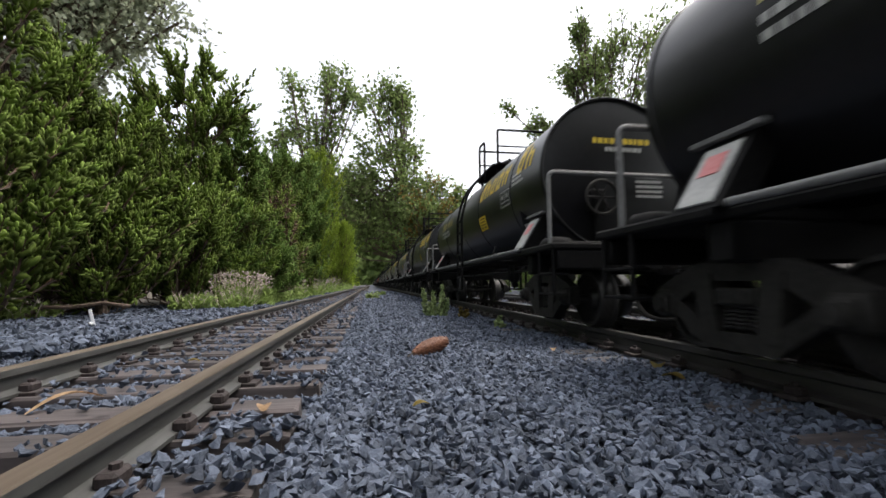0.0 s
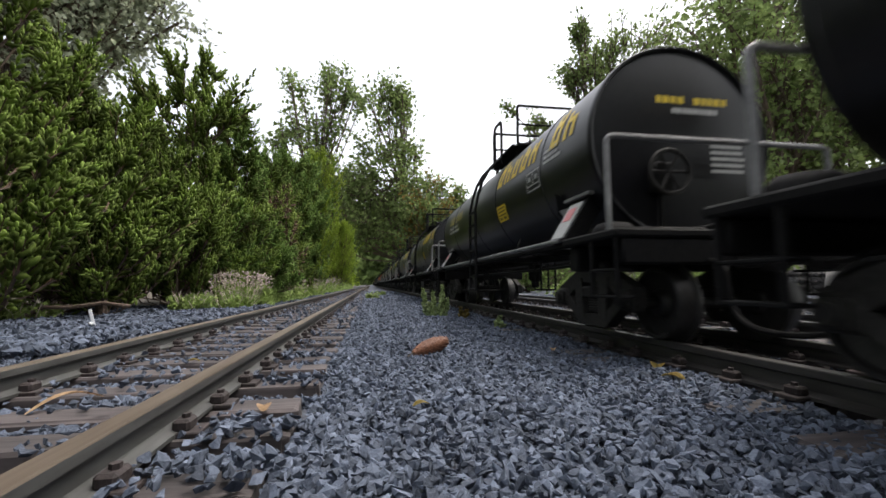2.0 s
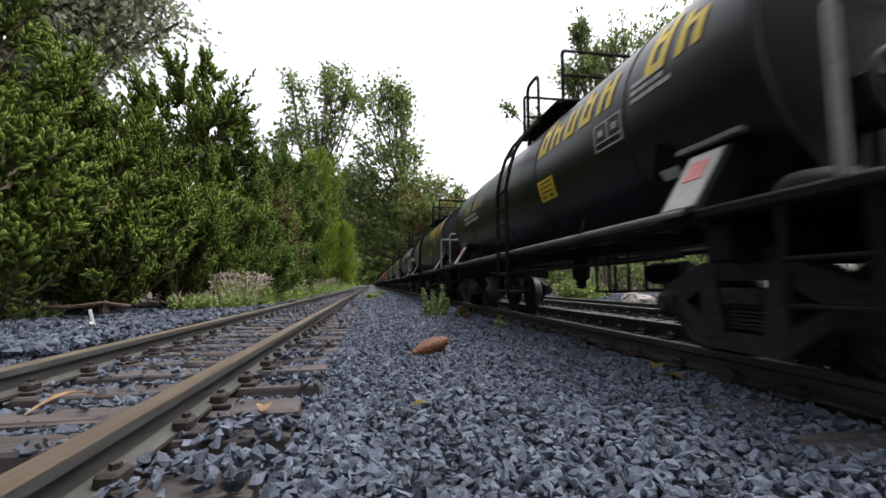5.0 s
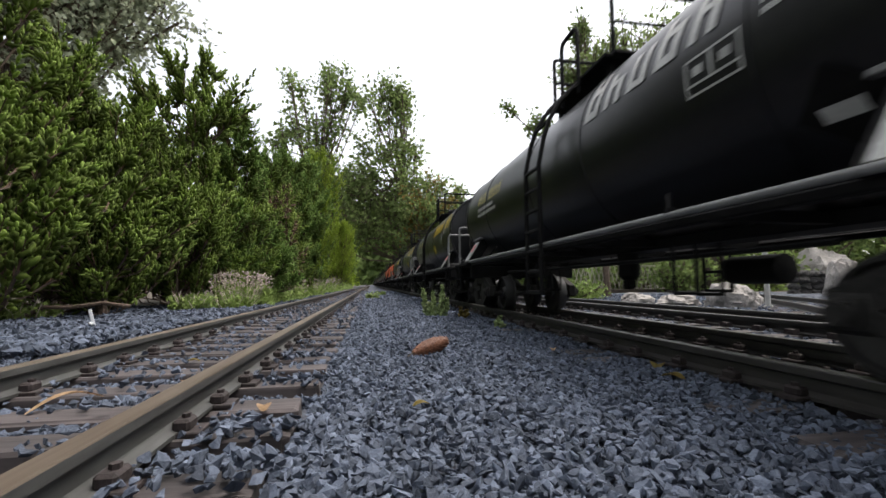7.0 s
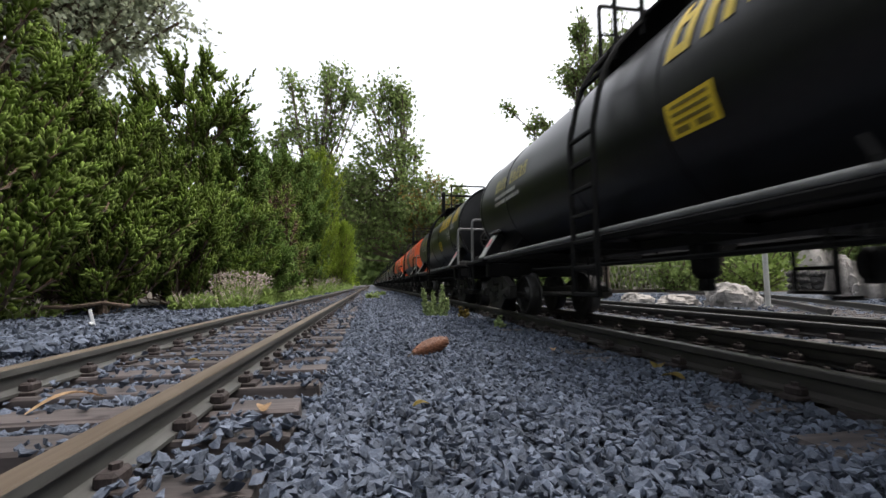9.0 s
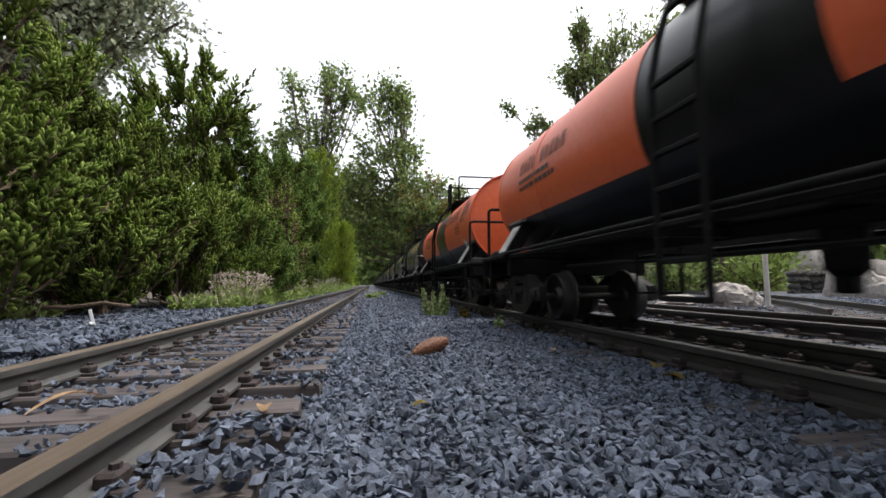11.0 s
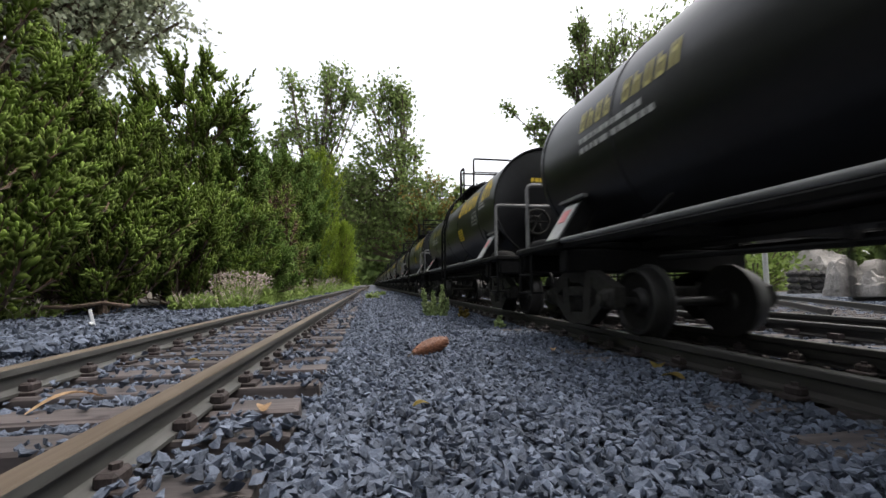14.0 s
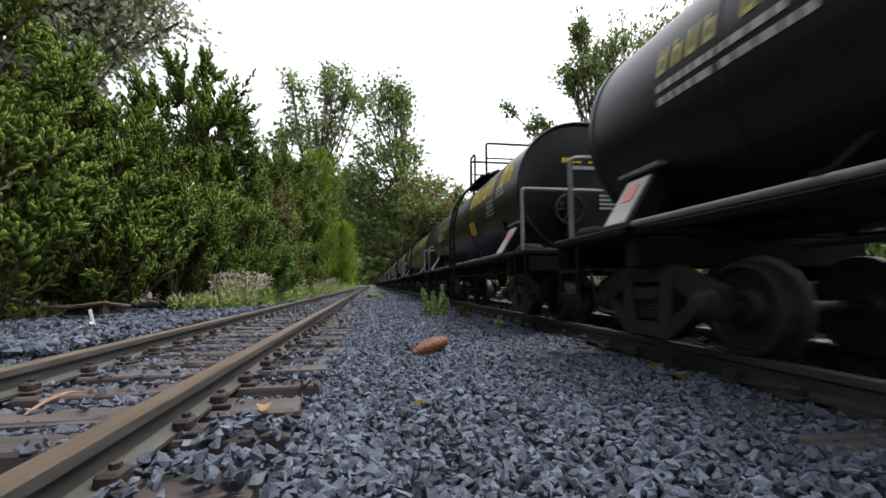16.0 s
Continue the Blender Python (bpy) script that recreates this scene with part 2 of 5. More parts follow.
def clip_bm(bm, at, side):
    """A tie plate with a clamp and a screw head beside the rail's foot."""
    x, y, z = at
    box(bm, (x + side * 0.018, y, z + 0.0010), (0.020, 0.024, 0.004), 0.0008)
    box(bm, (x + side * 0.0145, y, z + 0.0065), (0.012, 0.017, 0.009), 0.002)
    rod(bm, (x + side * 0.0155, y, z + 0.0105), (x + side * 0.0155, y, z + 0.0140), 0.0032, 6)
    return bm


def build_track(name, label, cx, rail_mat, top_mat, y0=-9.0, y1=64.0, near=(0.1, 4.2), z=0.0, step=TIE_STEP, tie_z=-0.0435, gauge=GAUGE):
    track = thing(name, label, "railway track", kind="structure", at=pose(cx, 0, z))
    for s in (-1, 1):
        x = s * (gauge / 2 + 0.0075)
        bm = bmesh.new()
        prof = rail_profile(x)
        extrude_profile(bm, prof, y0, y1)
        for f in bm.faces:
            if f.calc_center_median().z > -0.0008 and f.normal.z > 0.5:
                f.material_index = 1
        part("rail", bm, [rail_mat, top_mat], track, "steel rail with rust-stained head" if top_mat is M_RAILTOP else "", smooth=False)
    tops = [tie_mesh("tie", k) for k in range(5)]
    clips = []
    for s in (-1, 1):
        bm = bmesh.new()
        for side in (-1, 1):
            clip_bm(bm, (s * (gauge / 2 + 0.0075), 0, -0.0275), side)
        clips.append(link_mesh("rail_clip", bm, M_CLIP))
    far_tie, far_clip = bmesh.new(), bmesh.new()
    r = random.Random(name)
    k0 = int((y0 - TIE0) / step) + 1
    for k in range(k0, int((y1 - TIE0) / step)):
        y = TIE0 + k * step + r.uniform(-0.006, 0.006)
        if near[0] <= y <= near[1]:
            t = new("tie", r.choice(tops))
            t.parent = track
            t.matrix_basis = pose(r.uniform(-0.006, 0.006), y, tie_z, 0, 0, r.uniform(-1.2, 1.2))
            for c in clips:
                o = new("rail_clip", c)
                o.parent = track
                o.matrix_basis = pose(0, y, 0)
        else:
            bmesh.ops.create_cube(far_tie, size=1, matrix=pose(0, y, tie_z) @ Matrix.Diagonal((0.385, 0.041, 0.03, 1)))
            if -0.5 < y < 9:
                for s in (-1, 1):
                    for side in (-1, 1):
                        bmesh.ops.create_cube(far_clip, size=1, matrix=pose(s * (gauge / 2 + 0.0075) + side * 0.018, y, -0.0215) @ Matrix.Diagonal((0.016, 0.020, 0.010, 1)))
    tagged(part("far_ties", far_tie, M_TIE, track, smooth=False), kind="stuff")
    tagged(part("far_clips", far_clip, M_CLIP, track, smooth=False), kind="stuff")
    return track


build_track("railway_track", "narrow model railway track with rust-topped rails on brown ties", LEFT_X, M_RAIL, M_RAILTOP)
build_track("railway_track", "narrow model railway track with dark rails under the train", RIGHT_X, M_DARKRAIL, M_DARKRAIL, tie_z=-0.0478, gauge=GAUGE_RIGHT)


# ---- tank cars ----
PITCH, SPEED, CAR0 = 1.70, 1.7975, 1.45
TANK_R, TANK_Z, TANK_FRONT, TANK_REAR = 0.160, 0.310, 0.632, 0.710
TRUCK_Y, END_Y, SIDE_X = 0.600, 0.755, 0.190
TRUCK_AT, SADDLE_AT = {-1: -0.595, 1: 0.625}, {-1: -0.570, 1: 0.620}


def tank_bm(orange=False):
    bm = bmesh.new()
    L, B, R = TANK_FRONT, TANK_REAR, TANK_R
    prof = []
    for u in (0.0, 0.25, 0.45, 0.62, 0.78, 0.9, 0.97, 1.0):
        prof.append((-L - 0.010 - 0.013 * (1 - u * u), 0.002 + (R - 0.006) * u))
    prof += [(-L - 0.016, R - 0.0025), (-L - 0.017, R + 0.001), (-L - 0.015, R + 0.0025), (-L - 0.004, R + 0.0025), (-L - 0.002, R)]
    for y in (-0.44, -0.12, 0.12, 0.47):
        prof += [(y - 0.003, R), (y - 0.0025, R + 0.0014), (y + 0.0025, R + 0.0014), (y + 0.003, R)]
    prof += [(B, R), (B + 0.002, R + 0.002), (B + 0.012, R + 0.002)]
    for u in (1.0, 0.97, 0.9, 0.78, 0.62, 0.45, 0.25, 0.0):
        prof.append((B + 0.012 + 0.018 * math.sqrt(max(0, 1 - u * u)), 0.002 + (R - 0.004) * u))
    lathe(bm, prof, 64)
    bmesh.ops.translate(bm, verts=bm.verts, vec=(0, 0, TANK_Z))
    if orange:
        for f in bm.faces:
            c = f.calc_center_median()
            inside = -L + 0.001 < c.y < B - 0.001
            if inside and (abs(c.y) < 0.118 or c.z < TANK_Z - 0.080):
                f.material_index = 1
    return bm


def on_tank(side, y, h, out=0.0012):
    """A place on the tank's skin: along it, and h metres up its curve from the level of its axis."""
    a = h / TANK_R
    r = TANK_R + out
    return Vector((side * r * math.cos(a), y, TANK_Z + r * math.sin(a)))


def patch(bm, side, y0, y1, h0, h1, lean=0.0, out=0.0012):
    """A painted field, or a thin plate, that follows the tank's curve."""
    n = max(1, int(abs(h1 - h0) / 0.012))
    rows = []
    for i in range(n + 1):
        h = h0 + (h1 - h0) * i / n
        d = lean * (h - h0)
        rows.append([bm.verts.new(on_tank(side, y0 + d, h, out)), bm.verts.new(on_tank(side, y1 + d, h, out))])
    for a, b in zip(rows, rows[1:]):
        bm.faces.new((a[0], a[1], b[1], b[0]))
    return bm


def word(bm, side, y, h, heights, width, gap, lean=0.0):
    """A row of bars in place of letters. On the side seen they run from the car's middle to its end."""
    d = 1 if side > 0 else -1
    for k, t in enumerate(heights):
        a = y + d * k * (width + gap)
        tall = t * (0.74 if k % 2 else 1.0)
        patch(bm, side, a, a + d * width * 0.30, h, h + t, lean)
        patch(bm, side, a + d * width * 0.62, a + d * width * 0.92, h, h + tall, lean)
        for m in ((0.0, 0.55) if k % 3 == 0 else (0.55,) if k % 3 == 1 else (0.0,)):
            c = a + lean * t * m
            patch(bm, side, c + d * width * 0.30, c + d * width * 0.62, h + t * m, h + t * (m + 0.18), lean, out=0.0014)
    return bm


def text_lines(bm, side, y, h, length, lines, size, seed):
    r = random.Random(seed)
    d = 1 if side > 0 else -1
    for k in range(lines):
        p = y
        end = y + d * length * r.uniform(0.75, 1.0)
        while (end - p) * d > 0:
            w = size * r.uniform(0.9, 2.6)
            patch(bm, side, p, p + d * w, h - k * size * 1.8, h - k * size * 1.8 + size)
            p += d * (w + size * 0.45)
    return bm


def side_frame_bm(side):
    """A cast side frame with two windows, thick arms and journal ends (outline in y, z)."""
    bm = bmesh.new()
    x0, x1 = side * 0.122, side * 0.140
    def slab(pts, t=0.0):
        extrude_profile(bm, pts, x0 - side * t, x1 + side * t, "x")
    slab([(-0.118, 0.074), (-0.050, 0.102), (0.050, 0.102), (0.118, 0.074), (0.118, 0.048), (0.100, 0.046), (0.042, 0.082), (-0.042, 0.082), (-0.100, 0.046), (-0.118, 0.048)])
    slab([(-0.104, 0.058), (-0.040, 0.012), (0.040, 0.012), (0.104, 0.058), (0.090, 0.066), (0.034, 0.030), (-0.034, 0.030), (-0.090, 0.066)], 0.0015)
    box(bm, (side * 0.131, 0, 0.108), (0.016, 0.070, 0.014), 0.004)
    for s in (-1, 1):
        slab([(s * 0.054, 0.090), (s * 0.030, 0.090), (s * 0.022, 0.024), (s * 0.046, 0.024)][::s], 0.003)
        box(bm, (side * 0.132, s * 0.100, 0.056), (0.024, 0.036, 0.032), 0.004)
        box(bm, (side * 0.146, s * 0.100, 0.056), (0.012, 0.024, 0.024), 0.003)
        rod(bm, (side * 0.150, s * 0.100, 0.056), (side * 0.156, s * 0.100, 0.056), 0.009, 12)
    return bm


def build_truck(car, y):
    truck = part("truck", box(bmesh.new(), (0, 0, 0.062), (0.25, 0.052, 0.026), 0.004), M_TRUCK, car, "dusty cast-iron four-wheel truck")
    truck.matrix_basis = pose(0, y, 0)
    wheels = []
    for side in (-1, 1):
        part("side_frame", side_frame_bm(side), M_TRUCK, truck)
        for k in (-1, 0, 1):
            bm = bmesh.new()
            pts = [(side * 0.131 + 0.0055 * math.cos(a * 1.05), k * 0.015 + 0.0055 * math.sin(a * 1.05), 0.033 + 0.0011 * a * 0.62) for a in range(0, 37)]
            pipe(bm, pts, 0.0018, 5)
            part("spring", bm, M_WHEEL, truck)
        part("bolster_end", box(bmesh.new(), (side * 0.136, 0, 0.066), (0.020, 0.046, 0.018), 0.003), M_TRUCK, truck)
    for s in (-1, 1):
        bm = bmesh.new()
        rod(bm, (-0.128, 0, 0), (0.128, 0, 0), 0.0075, 12)
        for side in (-1, 1):
            t = bmesh.new()
            prof = [(0.066, 0.008), (0.066, 0.016), (0.070, 0.020), (0.071, 0.040), (0.067, 0.046), (0.067, 0.058), (0.0715, 0.0590), (0.074, 0.0535), (0.0955, 0.0515), (0.0975, 0.0500), (0.0975, 0.046), (0.091, 0.043), (0.086, 0.022), (0.096, 0.017), (0.096, 0.008)]
            lathe(t, [(side * u, r) for u, r in prof], 40, "x")
            me = bpy.data.meshes.new("w")
            t.to_mesh(me)
            t.free()
            bm.from_mesh(me)
            bpy.data.meshes.remove(me)
        w = part("wheelset", bm, [M_WHEEL], truck, "pair of flanged steel wheels on an axle")
        w.matrix_basis = pose(0, s * 0.100, 0.0515)
        wheels.append(w)
    return truck, wheels


def build_car(style):
    label = {"yellow": "black tank car with yellow lettering bars and grey handrails",
             "white": "black tank car with white and gold lettering bars",
             "orange": "orange tank car with black middle band and black belly"}[style]
    car = thing("tank_car", label, "tank car", group="cars of the train")
    part("tank", tank_bm(style == "orange"), [M_ORANGE, M_BLACK] if style == "orange" else [M_BLACK], car, "glossy " + ("orange" if style == "orange" else "black") + " welded tank")
    bm = box(bmesh.new(), (0, 0, 0.150), (0.060, 2 * END_Y - 0.02, 0.026), 0.003)
    part("center_sill", bm, M_FRAME, car)
    wheels = []
    for e in (-1, 1):
        truck, w = build_truck(car, TRUCK_AT[e])
        wheels += w
        # end platform with its sill and steps; the rear one reaches further
        bm = bmesh.new()
        reach = END_Y + (0.048 if e > 0 else 0.0)
        box(bm, (0, e * (reach + END_Y - 0.160) / 2, 0.146), (2 * SIDE_X, reach - END_Y + 0.160, 0.012), 0.003)
        platform = part("end_platform", bm, M_FRAME, car, "black steel end platform")
        part("end_sill", box(bmesh.new(), (0, e * (reach - 0.012), 0.122), (2 * SIDE_X - 0.02, 0.020, 0.034), 0.003), M_FRAME, platform)
        part("bolster_beam", box(bmesh.new(), (0, e * (END_Y - 0.150), 0.119), (2 * SIDE_X - 0.03, 0.030, 0.040), 0.003), M_FRAME, platform)
        for x in (-0.10, 0.10):
            part("tread_plate", box(bmesh.new(), (x, e * (reach - 0.045), 0.1535), (0.10, 0.070, 0.003), 0.001), M_TRUCK, platform)
        for side in (-1, 1):
            bm = bmesh.new()
            x = side * (SIDE_X - 0.006)
            for y in (reach - 0.012, reach - 0.075):
                rod(bm, (x, e * y, 0.142), (x, e * y, 0.060), 0.0035, 8)
            for z in (0.062, 0.098):
                box(bm, (x - side * 0.010, e * (reach - 0.044), z), (0.026, 0.070, 0.004), 0.001)
            part("step", bm, M_FRAME, platform)
            # poling pocket: a rounded lug on the corner
            bm = bmesh.new()
            lathe(bm, [(0.150, 0.030), (0.158, 0.029), (0.166, 0.022), (0.169, 0.008)], 18, "z")
            for v in bm.verts:
                v.co = Vector((side * 0.150 + v.co.x * 1.1, e * (reach - 0.070) + v.co.y, v.co.z))
            part("corner_lug", bm, M_FRAME, platform)
        # handrail round the platform
        bm = bmesh.new()
        x, y = SIDE_X - 0.008, -END_Y + 0.030 if e < 0 else END_Y - 0.006
        pipe(bm, bend([(-x, y, 0.150), (-x, y, 0.284), (x, y, 0.284), (x, y, 0.150)]), 0.0042, 8)
        part("handrail", bm, M_FRAME if style == "orange" else M_PIPE, car, "grey bent-pipe handrail")
        # saddle plate that leans in to the tank, with its placard
        for side in (-1, 1):
            bm = bmesh.new()
            a = [Vector((side * 0.189, SADDLE_AT[e] - 0.032, 0.150)), Vector((side * 0.189, SADDLE_AT[e] + 0.032, 0.150)),
                 Vector((side * 0.140, SADDLE_AT[e] + 0.032, 0.228)), Vector((side * 0.140, SADDLE_AT[e] - 0.032, 0.228))]
            back = [v + Vector((-side * 0.03, 0, -0.006)) for v in a]
            va, vb = [bm.verts.new(v) for v in a], [bm.verts.new(v) for v in back]
            bm.faces.new(va)
            bm.faces.new(vb[::-1])
            for i in range(4):
                bm.faces.new((va[i], va[(i + 1) % 4], vb[(i + 1) % 4], vb[i]))
            bmesh.ops.recalc_face_normals(bm, faces=bm.faces)
            saddle = part("tank_saddle", bm, M_FRAME, car, smooth=False)
            rot = Matrix.Rotation(side * -math.atan2(0.049, 0.078), 4, "Y")
            bm = box(bmesh.new(), (side * 0.1672, SADDLE_AT[e], 0.187), (0.003, 0.046, 0.074), 0.0006, rot)
            plate = part("placard", bm, M_PALE, saddle, "white placard plate with a faded red square", smooth=False)
            bm = box(bmesh.new(), (side * 0.1625, SADDLE_AT[e], 0.198), (0.0015, 0.026, 0.026), 0, rot)
            part("red_square", bm, M_PINK if style != "orange" else M_PALE, plate, "faded red square", smooth=False)
            bm = box(bmesh.new(), (side * 0.145, SADDLE_AT[e], 0.229), (0.012, 0.088, 0.006), 0.001)
            part("saddle_cap", bm, M_PIPE, saddle, "grey metal strip", smooth=False)
        # coupler
        bm = box(bmesh.new(), (0, e * (reach + 0.010), 0.112), (0.026, 0.050, 0.024), 0.004)
        box(bm, (0.010 * e, e * (reach + 0.050), 0.112), (0.036, 0.040, 0.036), 0.010)
        part("coupler", bm, M_TRUCK, car, "black knuckle coupler")
        bm = bmesh.new()
        pipe(bm, bend([(-0.055, e * (END_Y - 0.01), 0.112), (-0.055, e * (END_Y + 0.022), 0.104), (-0.055, e * (END_Y + 0.030), 0.044), (-0.055, e * (END_Y + 0.055), 0.026), (-0.055, e * (PITCH / 2 - 0.001), 0.023)], 0.03, 4), 0.0036, 7)
        part("air_hose", bm, M_FRAME, car)
    # side sills
    for side in (-1, 1):
        bm = bmesh.new()
        pipe(bm, [(side * 0.186, -TRUCK_Y + 0.02, 0.152), (side * 0.186, TRUCK_Y - 0.02, 0.152)], 0.0040, 10)
        sill = part("side_rail", bm, M_PIPE if style != "orange" else M_FRAME, car, "pipe rail along the running board")
        bm = box(bmesh.new(), (side * 0.172, 0, 0.1445), (0.012, 2 * END_Y - 0.2, 0.010), 0.002)
        part("side_sill", bm, M_FRAME, car)
        for y in (-0.40, -0.12, 0.12, 0.40):
            part("cross_bearer", box(bmesh.new(), (side * 0.10, y, 0.146), (0.14, 0.012, 0.012)), M_FRAME, car, smooth=False)
        for y in (-0.36, 0.36):
            bm = bmesh.new()
            rod(bm, (side * 0.184, y, 0.154), (side * 0.168, y + 0.022 * (1 if y < 0 else -1), 0.180), 0.0022, 6)
            rod(bm, (side * 0.184, y, 0.150), (side * 0.184, y, 0.160), 0.006, 8)
            part("grab_lever", bm, M_FRAME, sill)
        # ladder that bends over the tank
        ladder_pts = []
        for z in (0.062, 0.150, 0.240, 0.300):
            ladder_pts.append((side * 0.196, z))
        for a in (12, 24, 36, 48, 58, 66):
            ladder_pts.append((side * (TANK_R + 0.026) * math.cos(radians(a)) * 1.02, TANK_Z + (TANK_R + 0.026) * math.sin(radians(a))))
        ladder = None
        for y in (-0.034, 0.034):
            bm = pipe(bmesh.new(), [(x, y, z) for x, z in ladder_pts], 0.0042, 6)
            if ladder is None:
                ladder = part("ladder", bm, M_FRAME, car, "black steel ladder up the tank's side")
            else:
                part("stile", bm, M_FRAME, ladder)
        for k, (x, z) in enumerate([(side * 0.196, 0.064 + 0.0385 * i) for i in range(7)] + ladder_pts[5::2]):
            part("rung", box(bmesh.new(), (x, 0, z), (0.006, 0.068, 0.006), 0.001), M_FRAME, ladder, smooth=False)
        # grab arch over the ladder's head
        bm = bmesh.new()
        pipe(bm, bend([(side * 0.112, -0.034, 0.44), (side * 0.112, -0.034, 0.575), (side * 0.112, 0.034, 0.575), (side * 0.112, 0.034, 0.44)], 0.015), 0.0042, 8)
        part("grab_arch", bm, M_FRAME, car)
    # top walkway, dome, railing
    bm = bmesh.new()
    for s in (-1, 1):
        box(bm, (s * 0.085, 0, 0.470), (0.050, 0.250, 0.008), 0.002)
        box(bm, (0, s * 0.110, 0.473), (0.190, 0.045, 0.008), 0.002)
        for y in (-0.1, 0.1):
            box(bm, (s * 0.085, y, 0.456), (0.008, 0.012, 0.03))
    walkway = part("walkway", bm, M_FRAME, car, "black metal walkway round the hatch")
    for s in (-1, 1):
        bm = bmesh.new()
        pipe(bm, bend([(-0.090, s * 0.118, 0.472), (-0.090, s * 0.118, 0.590), (0.090, s * 0.118, 0.590), (0.090, s * 0.118, 0.472)], 0.008), 0.0042, 8)
        rod(bm, (-0.090, s * 0.118, 0.535), (0.090, s * 0.118, 0.535), 0.003, 6)
        part("railing", bm, M_FRAME, walkway)
    bm = bmesh.new()
    lathe(bm, [(0.455, 0.040), (0.500, 0.040), (0.501, 0.046), (0.510, 0.046), (0.518, 0.036), (0.522, 0.004)], 24, "z")
    for k in range(6):
        a = k * math.tau / 6
        rod(bm, (0.047 * math.cos(a), 0.047 * math.sin(a), 0.490), (0.047 * math.cos(a), 0.047 * math.sin(a), 0.518), 0.004, 6)
    part("hatch", bm, M_FRAME, car, "round bolted hatch")
    bm = lathe(bmesh.new(), [(0.455, 0.022), (0.495, 0.022), (0.502, 0.012), (0.504, 0.002)], 16, "z")
    bmesh.ops.translate(bm, verts=bm.verts, vec=(0.03, 0.085, 0))
    part("safety_valve", bm, M_FRAME, car)
    # under-gear
    bm = bmesh.new()
    pipe(bm, [(-0.095, -0.46, 0.116), (-0.095, -0.30, 0.114), (-0.095, -0.05, 0.113), (-0.095, 0.20, 0.113), (-0.095, 0.46, 0.116)], 0.0035, 6)
    part("brake_rod", bm, M_FRAME, car)
    for y in (-0.30, -0.26, 0.16, 0.21):
        bm = bmesh.new()
        pipe(bm, [(-0.105, y, 0.130), (-0.105, y, 0.066), (-0.070, y, 0.066), (-0.070, y, 0.130)], 0.003, 6)
        part("rod_hanger", bm, M_FRAME, car)
    bm = bmesh.new()
    lathe(bm, [(-0.05, 0.004), (-0.046, 0.022), (0.046, 0.022), (0.05, 0.004)], 16, "y")
    bmesh.ops.translate(bm, verts=bm.verts, vec=(0.085, -0.20, 0.100))
    part("air_reservoir", bm, M_FRAME, car)
    bm = bmesh.new()
    lathe(bm, [(0.086, 0.012), (0.094, 0.020), (0.150, 0.022), (0.16, 0.03)], 16, "z")
    box(bm, (0, 0, 0.078), (0.020, 0.020, 0.020), 0.003)
    part("outlet_valve", bm, M_FRAME, car)
    if style != "orange":
        bm = bmesh.new()
        rod(bm, (-0.05, -END_Y + 0.10, 0.152), (-0.05, -END_Y + 0.10, 0.250), 0.004, 8)
        box(bm, (-0.05, -END_Y + 0.098, 0.245), (0.034, 0.022, 0.05), 0.004)
        part("brake_stand", bm, M_FRAME, car)
        bm = bmesh.new()
        ring = [(-0.05 + 0.034 * math.cos(a * math.tau / 20), -END_Y + 0.075, 0.250 + 0.034 * math.sin(a * math.tau / 20)) for a in range(21)]
        pipe(bm, ring, 0.0035, 6)
        wheel = part("brake_wheel", bm, M_TRUCK, car, "spoked hand brake wheel")
        for k in range(6):
            a = k * math.tau / 6
            bm = rod(bmesh.new(), (-0.05, -END_Y + 0.078, 0.250), (-0.05 + 0.034 * math.cos(a), -END_Y + 0.075, 0.250 + 0.034 * math.sin(a)), 0.0025, 5)
            part("spoke", bm, M_TRUCK, wheel)
    # painted marks
    for side in (-1, 1):
        big = {"yellow": M_YELLOW, "white": M_PALE, "orange": M_BROWNPRINT}[style]
        small = {"yellow": M_PALE, "white": M_PALE, "orange": M_LETTERBLACK}[style]
        d = 1 if side > 0 else -1
        for first, bars in ((0, (0.074, 0.054, 0.054, 0.067, 0.054)), (6, (0.074, 0.054))):
            bm = word(bmesh.new(), side, side * 0.135 + d * first * 0.058, 0.028, bars, 0.043, 0.015, lean=0.12 * d)
            part("lettering", bm, big, car, "row of large painted bars", smooth=False)
        for first, count in ((0, 4), (5, 5)):
            bm = word(bmesh.new(), side, -side * 0.56 + d * first * 0.024, 0.018, (0.034,) * count, 0.017, 0.007)
            part("lettering", bm, M_FADED if style != "orange" else M_BROWNPRINT, car, "row of faded painted bars", smooth=False)
        bm = text_lines(bmesh.new(), side, -side * 0.56, -0.002, 0.20, 2, 0.009, 4)
        part("small_print", bm, small, car, "two lines of small painted bars", smooth=False)
        bm = text_lines(bmesh.new(), side, side * 0.46, 0.028, 0.07, 3, 0.006, 7)
        part("small_print", bm, small, car, smooth=False)
        # yellow sticker and stencil frame
        if style == "yellow":
            bm = patch(bmesh.new(), side, side * 0.168 - 0.036, side * 0.168 + 0.036, -0.064, -0.022, out=0.0016)
            st = part("sticker", bm, M_YELLOW, car, "yellow notice sticker with dark print")
            bm = bmesh.new()
            for k in range(3):
                patch(bm, side, side * 0.168 - 0.029, side * 0.168 + 0.027, -0.031 - k * 0.009, -0.027 - k * 0.009, out=0.0022)
            for k in (-1, 1):
                patch(bm, side, side * 0.168 + k * 0.016 - 0.011, side * 0.168 + k * 0.016 + 0.011, -0.060, -0.053, out=0.0022)
            part("print", bm, M_DARKYEL, st, smooth=False)
